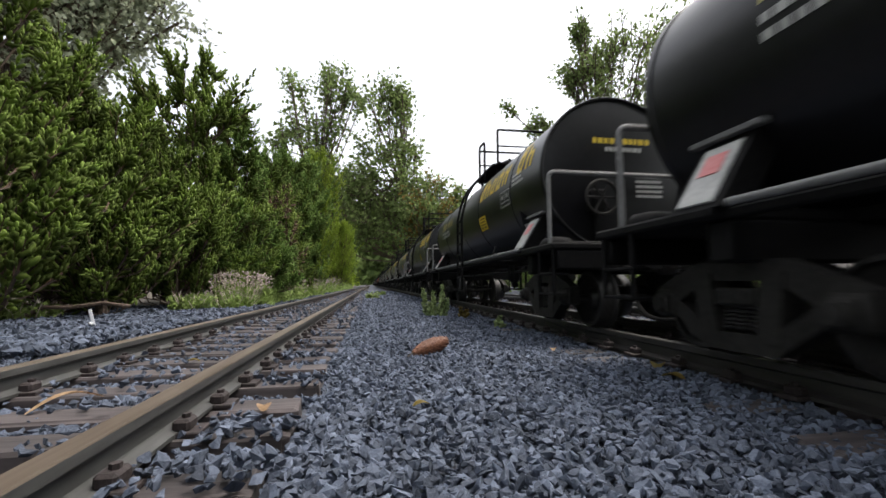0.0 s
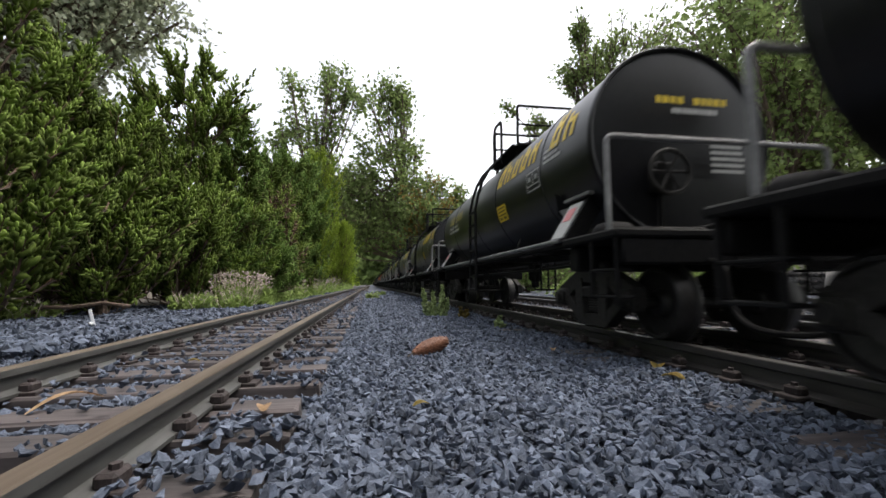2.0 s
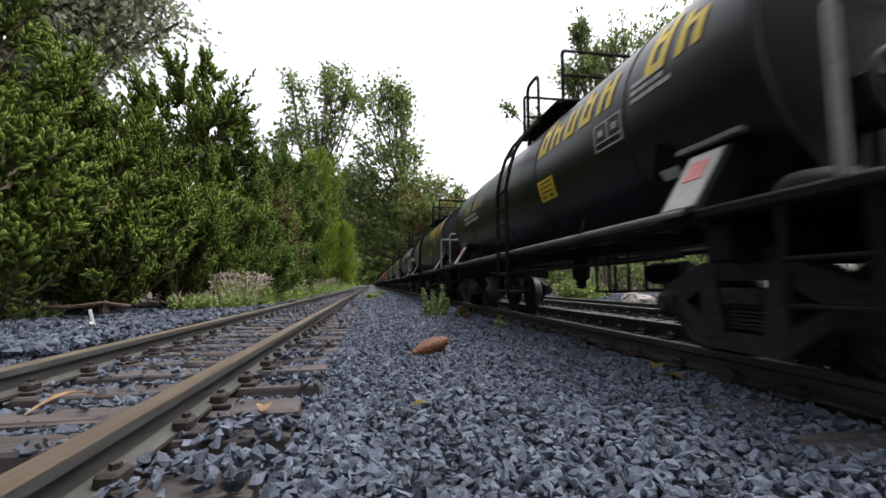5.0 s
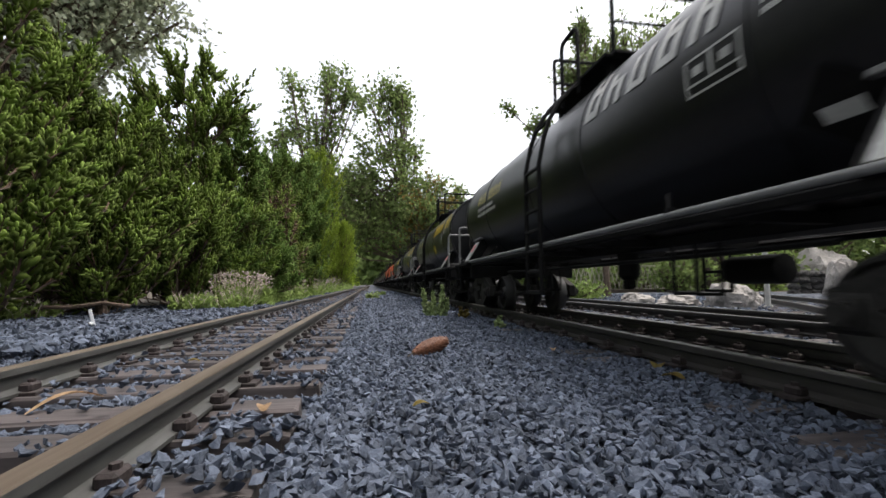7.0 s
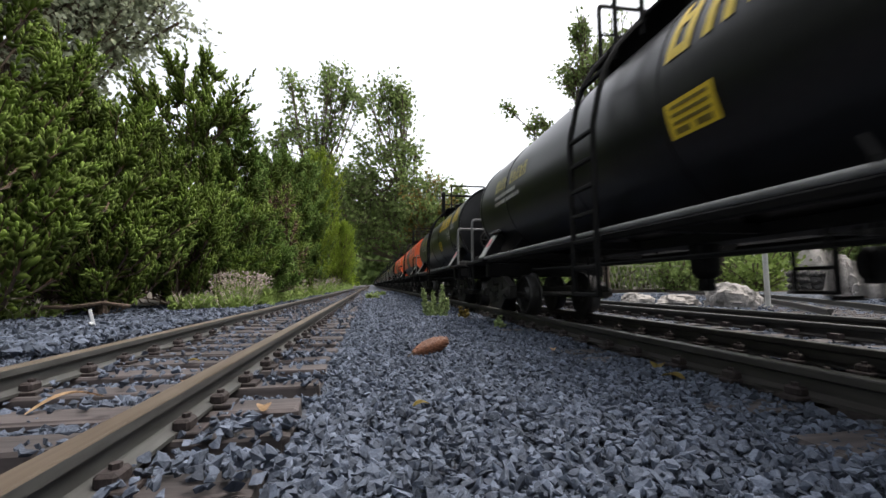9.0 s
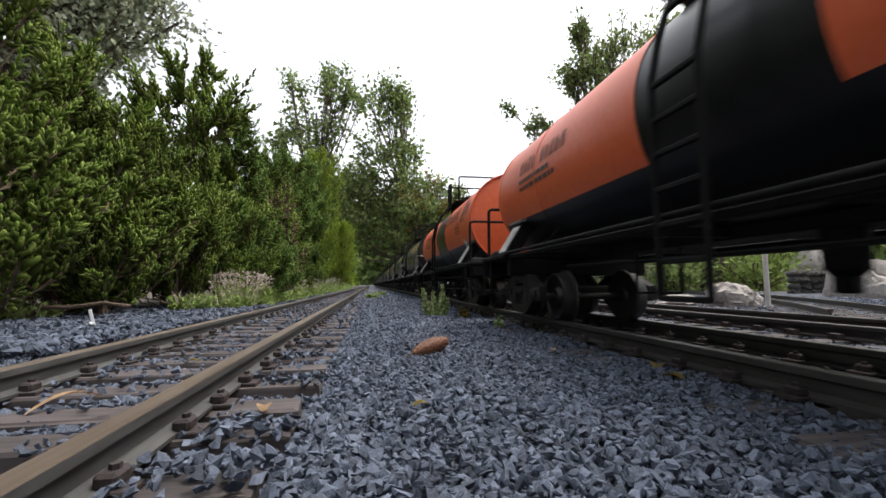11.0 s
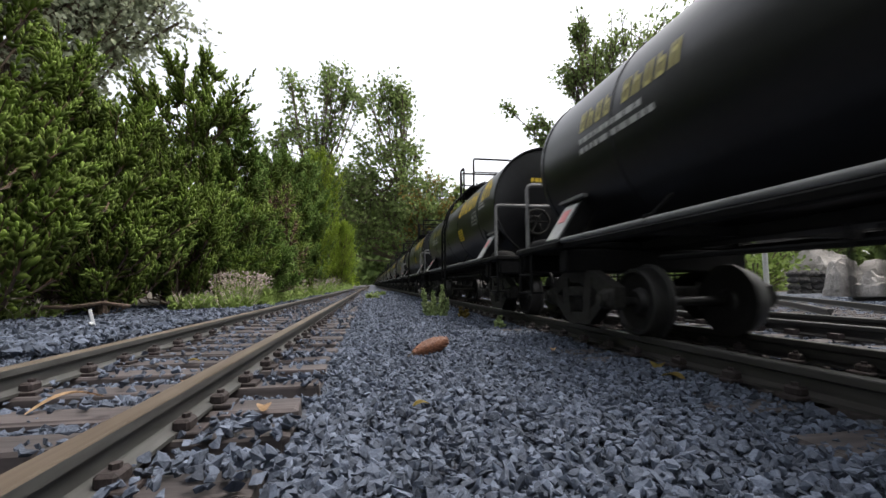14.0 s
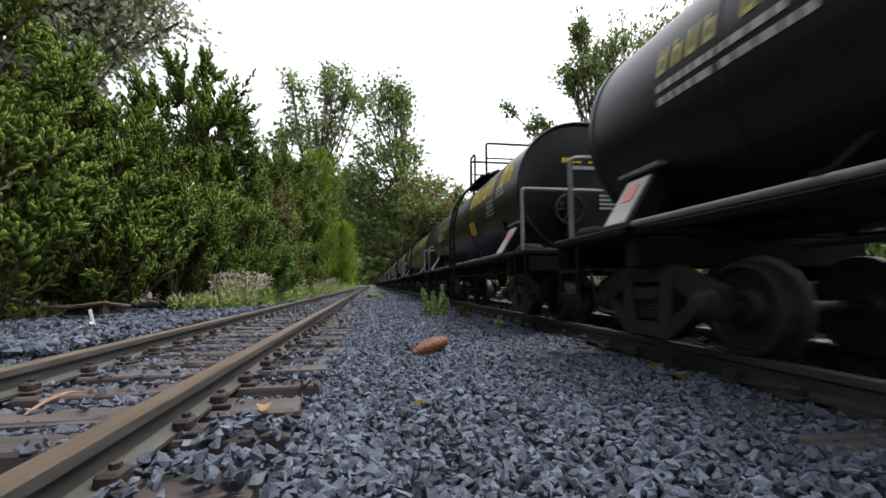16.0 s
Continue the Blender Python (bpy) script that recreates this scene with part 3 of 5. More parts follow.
        bm = bmesh.new()
        c = side * 0.40
        for a, b, h0, h1 in ((-0.036, -0.033, -0.02, 0.02), (0.033, 0.036, -0.02, 0.02), (-0.036, 0.036, 0.018, 0.0205), (-0.036, 0.036, -0.0205, -0.018), (-0.036, 0.036, -0.010, -0.0075), (-0.002, 0.002, -0.010, 0.02)):
            patch(bm, side, c + a, c + b, h0 - 0.010, h1 - 0.010)
        for k in (-1, 1):
            patch(bm, side, c + k * 0.018 - 0.007, c + k * 0.018 + 0.007, -0.010, 0.0)
        part("stencil_frame", bm, small, car, "white outlined test stencil", smooth=False)
        # diamond placard
        bm = bmesh.new()
        c, hz = side * 0.50, -0.098
        tips = [on_tank(side, c + a, hz + b, 0.0065) for a, b in ((-0.040, 0), (0, -0.040), (0.040, 0), (0, 0.040))]
        mid = (tips[1] + tips[3]) / 2
        vs = [bm.verts.new(v if k % 2 else Vector((mid.x, v.y, mid.z))) for k, v in enumerate(tips)]
        bm.faces.new(vs)
        pl = part("diamond_placard", bm, M_WHITE if style == "orange" else M_FRAME, car, "diamond hazard placard", smooth=False)
        bm = patch(bmesh.new(), side, c - 0.016, c + 0.016, hz - 0.007, hz + 0.007, out=0.0072)
        part("print", bm, M_LETTERBLACK if style == "orange" else M_PALE, pl, smooth=False)
    # marks on the tank's leading head
    def head_bars(name, m, rows):
        bm = bmesh.new()
        r = random.Random(3)
        for x0, x1, z, s in rows:
            x = x0
            while x < x1:
                w = s * r.uniform(0.6, 1.2)
                box(bm, (x + w / 2, -TANK_FRONT - 0.0395, z), (w, 0.0012, s))
                x += w + s * 0.3
        tagged(part(name, bm, m, car, smooth=False), kind="stuff")
    head_bars("head_mark", M_YELLOW if style != "orange" else M_LETTERBLACK, [(-0.062, -0.012, 0.368, 0.011), (0.004, 0.058, 0.368, 0.011)])
    head_bars("head_mark", small, [(-0.035, 0.04, 0.351, 0.008)])
    head_bars("head_print", small, [(0.03, 0.085, 0.296 - k * 0.010, 0.005) for k in range(5)])
    return car, wheels


train = []
wheel_sets = []
master = {}
for style in ("yellow", "white", "orange"):
    master[style] = build_car(style)
STYLES = {7: "white", 11: "orange", 12: "orange"}
used = set()
for k in range(-3, 35):
    style = STYLES.get(k, "yellow")
    if style not in used:
        used.add(style)
        car = master[style][0]
    else:
        car = copy_thing(master[style][0], pose(RIGHT_X, 0, 0))
    train.append((k, car))


def motions():
    for k, car in train:
        y = CAR0 + PITCH * k
        walk(car, [(t, pose(RIGHT_X, y - SPEED * t, 0)) for t in (0.0, 4.0, 8.0, 12.0, 16.0)])
    # every wheelset rolls alike, so those at the same end of a truck share one set of keys
    turn = math.degrees(SPEED / 0.0515)
    rolling = {}
    for k, car in train:
        for w in car.children_recursive:
            if w.name.startswith("wheelset"):
                y = 0.100 if w.location.y > 0 else -0.100
                if y not in rolling:
                    walk(w, [(n / FPS, pose(0, y, 0.0515, turn * n / FPS)) for n in range(0, 481)])
                    rolling[y] = w.animation_data
                else:
                    w.rotation_mode = "QUATERNION"
                    keys = w.animation_data_create()
                    keys.action = rolling[y].action
                    keys.action_slot = rolling[y].action_slot


# ---- ballast stones ----
def near_bed(x, y):
    """Everywhere but on the rails' feet, between the right rails and, thinly, on the ties of the left track."""
    ok = np.ones(len(x), bool)
    for cx, gauge in ((LEFT_X, GAUGE), (RIGHT_X, GAUGE_RIGHT)):
        for s in (-1, 1):
            ok &= np.abs(x - cx - s * (gauge / 2 + 0.0075)) > 0.017
    # Bare dark bed between the right rails stands in for the train's shade.
    ok &= np.abs(x - RIGHT_X) > 0.078
    ok &= (x > -0.98 * y - 0.10) & (x < 1.55 * y + 0.10)
    on_tie = (np.abs(x - LEFT_X) < 0.196) & (np.abs(((y - TIE0 + 0.5 * TIE_STEP) % TIE_STEP) - 0.5 * TIE_STEP) < 0.030)
    rng = np.random.default_rng(77)
    share = np.where(np.abs(x - LEFT_X) < 0.1, 0.06, 0.02 + 0.25 * (np.sin(y * 41 + x * 9) > 0.6))
    share = np.where((y < 0.37) & (x > -0.13), 0.22, share)
    return ok & (~on_tie | (rng.uniform(0, 1, len(x)) < share))


gravel("gravel", "angular blue-grey crushed stone between the tracks", -0.75, 0.75, 0.10, 1.0, 80000, 0.0069, 11, keep=near_bed, lift=0.009)
gravel("gravel", "angular blue-grey crushed stone along the tracks", -1.0, 0.80, 1.0, 2.6, 25000, 0.0106, 12, keep=near_bed, lift=0.009)
gravel("gravel", "distant blue-grey crushed stone along the tracks", -0.8, 0.85, 2.6, 7.0, 4200, 0.0185, 13, keep=near_bed, lift=0.007)
gravel("gravel", "heaped blue-grey stone on the shoulder under the conifers", -1.25, -0.46, 0.75, 2.2, 17000, 0.0125, 14, z=GROUND_Z + 0.018, lift=0.008)
gravel("gravel", "crushed stone between the train and the next track", 0.62, 1.02, 0.35, 2.4, 15000, 0.0110, 15, z=GROUND_Z, lift=0.008)
gravel("gravel", "grey crushed stone across the yard beyond the train", 1.02, 3.4, 0.5, 4.0, 4200, 0.0150, 16, z=GROUND_Z, lift=0.009)

# Dark inner and pale tip green: growth colour plus shade and light painted in.
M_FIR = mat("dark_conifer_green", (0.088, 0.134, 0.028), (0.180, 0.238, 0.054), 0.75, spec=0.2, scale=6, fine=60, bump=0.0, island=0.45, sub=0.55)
M_FIRTIP = mat("pale_tip_green", (0.175, 0.255, 0.056), (0.285, 0.372, 0.100), 0.75, spec=0.2, scale=5, fine=60, bump=0.0, island=0.35, sub=0.55)
M_YEW = mat("mid_green_needles", (0.115, 0.200, 0.046), (0.225, 0.325, 0.090), 0.75, spec=0.2, scale=5, fine=60, bump=0.0, island=0.35, sub=0.4)
M_GOLD = mat("yellow_green_needles", (0.20, 0.30, 0.030), (0.33, 0.43, 0.06), 0.75, spec=0.2, scale=4, fine=60, bump=0.0, island=0.35, sub=0.4)
M_BARK = mat("brown_bark", (0.05, 0.034, 0.024), (0.13, 0.095, 0.07), 0.9, scale=25, fine=140, bump=0.8, dist=0.004)
M_DEAD = mat("dead_brown_twigs", (0.085, 0.05, 0.032), (0.19, 0.12, 0.08), 0.9, scale=10, fine=80, bump=0.0, island=0.4)
M_LEAF = mat("broad_leaf_green", (0.115, 0.165, 0.055), (0.205, 0.265, 0.095), 0.75, spec=0.2, scale=1.2, fine=14, bump=0.0, island=0.45, sub=0.5)
# Leaf green greyed and lightened: the flare haze is in the colour.
M_LEAFGREY = mat("hazed_grey_green_leaf", (0.23, 0.26, 0.17), (0.38, 0.41, 0.30), 0.75, spec=0.2, scale=1.2, fine=14, bump=0.0, island=0.4, sub=0.5)
M_LEAFDARK = mat("dark_wood_leaf", (0.075, 0.120, 0.036), (0.160, 0.215, 0.065), 0.75, spec=0.2, scale=0.6, fine=8, bump=0.0, island=0.5, sub=0.3)
M_LEAFWARM = mat("turning_leaf", (0.14, 0.12, 0.03), (0.26, 0.17, 0.05), 0.75, spec=0.2, scale=1.5, fine=14, bump=0.0, island=0.4, sub=0.35)
M_WEED = mat("pale_green_weed", (0.14, 0.21, 0.055), (0.27, 0.35, 0.11), 0.75, spec=0.2, scale=10, fine=80, bump=0.0, island=0.35, sub=0.3)
M_SEDUM = mat("pale_fleshy_green", (0.21, 0.29, 0.10), (0.36, 0.43, 0.20), 0.6, scale=30, fine=200, bump=0.0, island=0.3, sub=0.3)
M_DRY = mat("dry_flower_heads", (0.33, 0.265, 0.225), (0.55, 0.48, 0.42), 0.9, scale=12, fine=90, bump=0.0, island=0.35)


# ---- foliage ----
def fingers(n, length, width, spread, seed):
    """A sprig: n blunt three-sided fingers from one stalk, along z."""
    rng = np.random.default_rng(seed)
    V, F = [], []
    for k in range(n):
        s = k / max(1, n - 1)
        base = np.array([0, 0, length * 0.40 * s])
        a = k * 2.4
        tilt = spread * (1 - 0.75 * s)
        d = np.array([math.sin(tilt) * math.cos(a), math.sin(tilt) * math.sin(a), math.cos(tilt)]) + rng.normal(0, 0.10, 3)
        d /= np.linalg.norm(d)
        l = length * (0.66 - 0.10 * s) * rng.uniform(0.8, 1.2)
        u = np.cross(d, (0.3, 0.5, 0.8))
        u /= np.linalg.norm(u)
        v = np.cross(d, u)
        i = len(V)
        V.append(base)
        for at, w in ((0.40, 1.0), (0.84, 0.78)):
            V += [base + d * l * at + width * w * (u * math.cos(q) + v * math.sin(q)) for q in (0.0, 2.094, 4.189)]
        V.append(base + d * l)
        for j in range(3):
            m, p = i + 1 + j, i + 1 + (j + 1) % 3
            F += [(i, p, m), (m, p, p + 3), (m, p + 3, m + 3), (m + 3, p + 3, i + 7)]
    return np.array(V), np.array(F)


def plant_mesh(name, sets, material, smooth=False):
    V, F, base = [], [], 0
    for v, f in sets:
        V.append(v)
        F.append(f + base)
        base += len(v)
    return soup(name, np.concatenate(V), np.concatenate(F), material, smooth)


SPIKE = (np.array([(0.5, 0, 0), (-0.25, 0.43, 0), (-0.25, -0.43, 0), (0, 0, 1.0)]), np.array([(0, 1, 3), (1, 2, 3), (2, 0, 3)]))


def conifer(label, base, height, radius, seed, sprig, size, mats, profile, rise=0.45, branches=60, twigs=6, twig=0.13, per=12, splay=0.5, tips=0.5, bare=0.0, low=0.02, lean=0.0, name="conifer", group="conifers along the track"):
    """Trunk and limbs; every limb carries twigs, and every twig is a plume of sprigs that narrows to its tip."""
    rng = np.random.default_rng(seed)
    tree = thing(name, label, "conifer", at=pose(*base), group=group)
    bm = rod(bmesh.new(), (0, 0, -0.03), (lean * height, 0, height * 0.90), radius * 0.06 + 0.008, 8, 0.004)
    part("trunk", bm, M_BARK, tree)
    wood = bmesh.new()
    P, D, S, T, TP, TD, TL = [], [], [], [], [], [], []
    for b in range(branches):
        s = low + (0.985 - low) * (b + rng.uniform(0, 1)) / branches
        a = b * 2.39996 + rng.normal(0, 0.5)
        z0 = height * s * 0.90
        reach = radius * profile(s) * rng.uniform(0.62, 1.15) + 0.008
        up = rise * reach * rng.uniform(0.5, 1.5)
        p0 = np.array([lean * height * s, 0, max(0.0, z0 - 0.35 * up)])
        out = np.array([math.cos(a), math.sin(a), 0])
        bendy = rng.normal(0, 0.10 * reach, 3)
        p1 = p0 + out * reach * 0.6 + np.array([0, 0, up * 0.25]) + bendy
        p2 = p0 + out * reach + np.array([0, 0, min(up, max(0.0, height - z0))]) + bendy
        pipe(wood, [p0, p1, p2], 0.0016 + 0.010 * reach, 4)
        m = max(2, int(round(twigs * (0.35 + 0.75 * reach / radius))))
        u = (rng.uniform(bare, 1.0, m) ** 0.4)[:, None]
        u[0] = 1.0
        q = np.where(u < 0.6, p0 + (p1 - p0) * (u / 0.6), p1 + (p2 - p1) * ((u - 0.6) / 0.4))
        d = (0.55 * out + np.array([0, 0, 0.35 + rise])) / (0.6 + 0.6 * rise) + rng.normal(0, 0.27, (m, 3))
        d /= np.linalg.norm(d, axis=1, keepdims=True)
        l = twig * rng.uniform(0.6, 1.3, m)
        l = np.minimum(l, np.maximum(0.35 * twig, (height - q[:, 2]) * 1.1))
        TP.append(q)
        TD.append(d)
        TL.append(l)
        v = np.tile((np.arange(per) + 0.5) / per, (m, 1)) + rng.normal(0, 0.03, (m, per))
        sag = rng.normal(0, 0.12, (m, 1, 3)) * (v ** 2)[:, :, None]
        P.append((q[:, None] + (d[:, None] * v[:, :, None] + sag) * l[:, None, None]).reshape(-1, 3))
        side = rng.normal(0, 1, (m, per, 3))
        D.append((d[:, None] + side * splay * (0.75 - 0.55 * v)[:, :, None]).reshape(-1, 3))
        S.append((size * (1.12 - 0.50 * v) * rng.uniform(0.8, 1.2, (m, per))).ravel())
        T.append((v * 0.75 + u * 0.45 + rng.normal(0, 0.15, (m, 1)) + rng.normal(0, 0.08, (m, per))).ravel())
    tagged(part("branchwork", wood, M_BARK, tree, smooth=False), kind="stuff")
    TP, TD, TL = np.concatenate(TP), np.concatenate(TD), np.concatenate(TL)
    o = new("inner_wood", plant_mesh("inner_wood", [scatter(*SPIKE, TP, aim(TD, rng), np.stack([TL * 0 + 0.006, TL * 0 + 0.006, TL], 1))], M_DEAD))
    o.parent = tree
    tagged(o, kind="stuff")
    P, D, S, T = np.concatenate(P), np.concatenate(D), np.concatenate(S), np.concatenate(T)
    P[:, 2] = np.maximum(P[:, 2], 0.012)
    rot = aim(D, rng)
    # Outer sprigs get the second material: young tips, with light on them painted in.
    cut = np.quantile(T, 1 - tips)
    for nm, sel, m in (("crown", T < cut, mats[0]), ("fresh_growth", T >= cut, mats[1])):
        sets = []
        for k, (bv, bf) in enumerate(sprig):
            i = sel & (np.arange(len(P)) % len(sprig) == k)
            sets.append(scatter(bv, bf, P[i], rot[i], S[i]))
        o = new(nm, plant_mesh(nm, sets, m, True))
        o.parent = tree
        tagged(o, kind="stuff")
    return tree


CORD = [fingers(3, 1.0, 0.115, 0.55, k) for k in range(5)]
FINE = [fingers(4, 1.0, 0.085, 0.8, 10 + k) for k in range(5)]
PLUME = [fingers(3, 1.0, 0.055, 0.45, 30 + k) for k in range(4)]

round_top = lambda s: math.sqrt(max(0.0, 1 - (2 * s - 0.9) ** 2 / 1.25))
column = lambda s: min(1, 0.7 + s) * (1 - s ** 4) ** 0.5
pointed = lambda s: (1 - s) ** 0.9 + 0.06
headed = lambda s: 0.75 if s < 0.5 else 0.95 if s < 0.88 else 0.55

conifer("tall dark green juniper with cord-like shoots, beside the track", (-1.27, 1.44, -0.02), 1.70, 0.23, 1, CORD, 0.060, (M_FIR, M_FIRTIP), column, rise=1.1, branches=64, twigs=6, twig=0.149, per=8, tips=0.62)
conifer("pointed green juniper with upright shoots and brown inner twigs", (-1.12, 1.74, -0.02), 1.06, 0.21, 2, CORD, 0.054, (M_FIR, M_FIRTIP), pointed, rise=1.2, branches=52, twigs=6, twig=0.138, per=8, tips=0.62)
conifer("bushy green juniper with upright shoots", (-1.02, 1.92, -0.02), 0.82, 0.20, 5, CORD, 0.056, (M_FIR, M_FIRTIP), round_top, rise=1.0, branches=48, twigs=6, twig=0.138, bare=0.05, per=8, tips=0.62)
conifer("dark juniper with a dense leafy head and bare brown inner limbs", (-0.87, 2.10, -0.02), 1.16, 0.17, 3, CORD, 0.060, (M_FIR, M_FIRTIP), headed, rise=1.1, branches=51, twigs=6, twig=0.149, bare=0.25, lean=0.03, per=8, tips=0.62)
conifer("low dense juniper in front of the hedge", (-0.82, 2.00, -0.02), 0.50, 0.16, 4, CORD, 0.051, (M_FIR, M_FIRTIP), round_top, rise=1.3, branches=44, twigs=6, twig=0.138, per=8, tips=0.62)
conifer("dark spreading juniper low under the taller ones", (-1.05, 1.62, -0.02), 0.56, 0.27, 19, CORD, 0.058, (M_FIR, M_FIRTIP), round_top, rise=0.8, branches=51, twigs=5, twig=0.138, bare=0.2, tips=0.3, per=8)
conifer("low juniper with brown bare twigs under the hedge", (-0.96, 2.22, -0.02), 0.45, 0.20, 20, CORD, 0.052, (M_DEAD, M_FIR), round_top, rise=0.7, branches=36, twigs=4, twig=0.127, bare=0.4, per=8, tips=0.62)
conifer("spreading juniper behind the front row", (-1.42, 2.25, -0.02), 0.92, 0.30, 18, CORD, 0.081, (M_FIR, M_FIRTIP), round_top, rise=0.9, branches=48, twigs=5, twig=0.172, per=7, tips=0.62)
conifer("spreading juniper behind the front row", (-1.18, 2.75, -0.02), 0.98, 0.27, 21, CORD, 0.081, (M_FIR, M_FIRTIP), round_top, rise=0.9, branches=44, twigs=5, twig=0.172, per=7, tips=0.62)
# Out-of-view juniper, added only to shade the hedge's left end.
conifer("unseen juniper added beside the hedge to cast shade", (-1.45, 1.05, -0.02), 1.35, 0.30, 17, CORD, 0.081, (M_FIR, M_FIRTIP), column, rise=0.9, branches=48, twigs=5, twig=0.172, per=7, tips=0.62)
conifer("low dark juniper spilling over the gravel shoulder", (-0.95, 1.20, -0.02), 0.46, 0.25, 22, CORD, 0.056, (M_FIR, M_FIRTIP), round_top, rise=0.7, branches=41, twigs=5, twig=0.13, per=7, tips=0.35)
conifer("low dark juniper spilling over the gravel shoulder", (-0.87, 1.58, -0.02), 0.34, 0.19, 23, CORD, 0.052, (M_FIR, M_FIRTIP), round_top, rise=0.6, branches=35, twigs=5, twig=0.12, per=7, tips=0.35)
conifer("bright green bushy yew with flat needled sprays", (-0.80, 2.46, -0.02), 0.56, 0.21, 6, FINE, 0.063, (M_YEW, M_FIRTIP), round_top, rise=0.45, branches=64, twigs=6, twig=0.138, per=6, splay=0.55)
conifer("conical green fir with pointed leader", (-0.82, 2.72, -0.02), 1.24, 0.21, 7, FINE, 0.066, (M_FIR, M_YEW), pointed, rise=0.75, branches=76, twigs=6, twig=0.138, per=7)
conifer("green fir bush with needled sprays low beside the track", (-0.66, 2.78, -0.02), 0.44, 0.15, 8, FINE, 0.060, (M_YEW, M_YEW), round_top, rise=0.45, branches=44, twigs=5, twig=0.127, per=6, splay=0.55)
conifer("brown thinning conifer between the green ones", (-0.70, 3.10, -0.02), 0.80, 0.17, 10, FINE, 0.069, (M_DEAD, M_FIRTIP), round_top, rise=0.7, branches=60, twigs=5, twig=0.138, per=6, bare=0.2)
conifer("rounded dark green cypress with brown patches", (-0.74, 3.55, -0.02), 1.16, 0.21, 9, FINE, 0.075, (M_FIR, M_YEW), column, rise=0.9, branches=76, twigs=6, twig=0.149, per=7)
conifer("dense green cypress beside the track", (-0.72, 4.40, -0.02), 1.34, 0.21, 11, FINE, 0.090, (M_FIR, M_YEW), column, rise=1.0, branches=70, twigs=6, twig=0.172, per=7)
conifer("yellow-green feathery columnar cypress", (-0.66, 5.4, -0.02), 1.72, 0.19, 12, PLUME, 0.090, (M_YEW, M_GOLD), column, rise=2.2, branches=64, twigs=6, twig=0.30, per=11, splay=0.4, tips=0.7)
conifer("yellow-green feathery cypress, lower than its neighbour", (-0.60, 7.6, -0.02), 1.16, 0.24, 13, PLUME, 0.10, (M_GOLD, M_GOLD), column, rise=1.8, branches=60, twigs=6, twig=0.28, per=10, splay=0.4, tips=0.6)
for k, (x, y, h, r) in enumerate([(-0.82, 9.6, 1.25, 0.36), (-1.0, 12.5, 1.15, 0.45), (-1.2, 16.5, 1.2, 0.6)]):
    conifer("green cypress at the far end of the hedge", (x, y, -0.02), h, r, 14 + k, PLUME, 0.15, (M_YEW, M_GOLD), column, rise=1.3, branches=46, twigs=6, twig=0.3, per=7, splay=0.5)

LEAF_V = np.array([(0, 0, 0), (-0.32, 0.06, 0.5), (0, 0, 0.55), (0.32, 0.06, 0.5), (0, -0.05, 1.0)])
LEAF_F = np.array([(0, 2, 1), (0, 3, 2), (1, 2, 4), (2, 3, 4)])


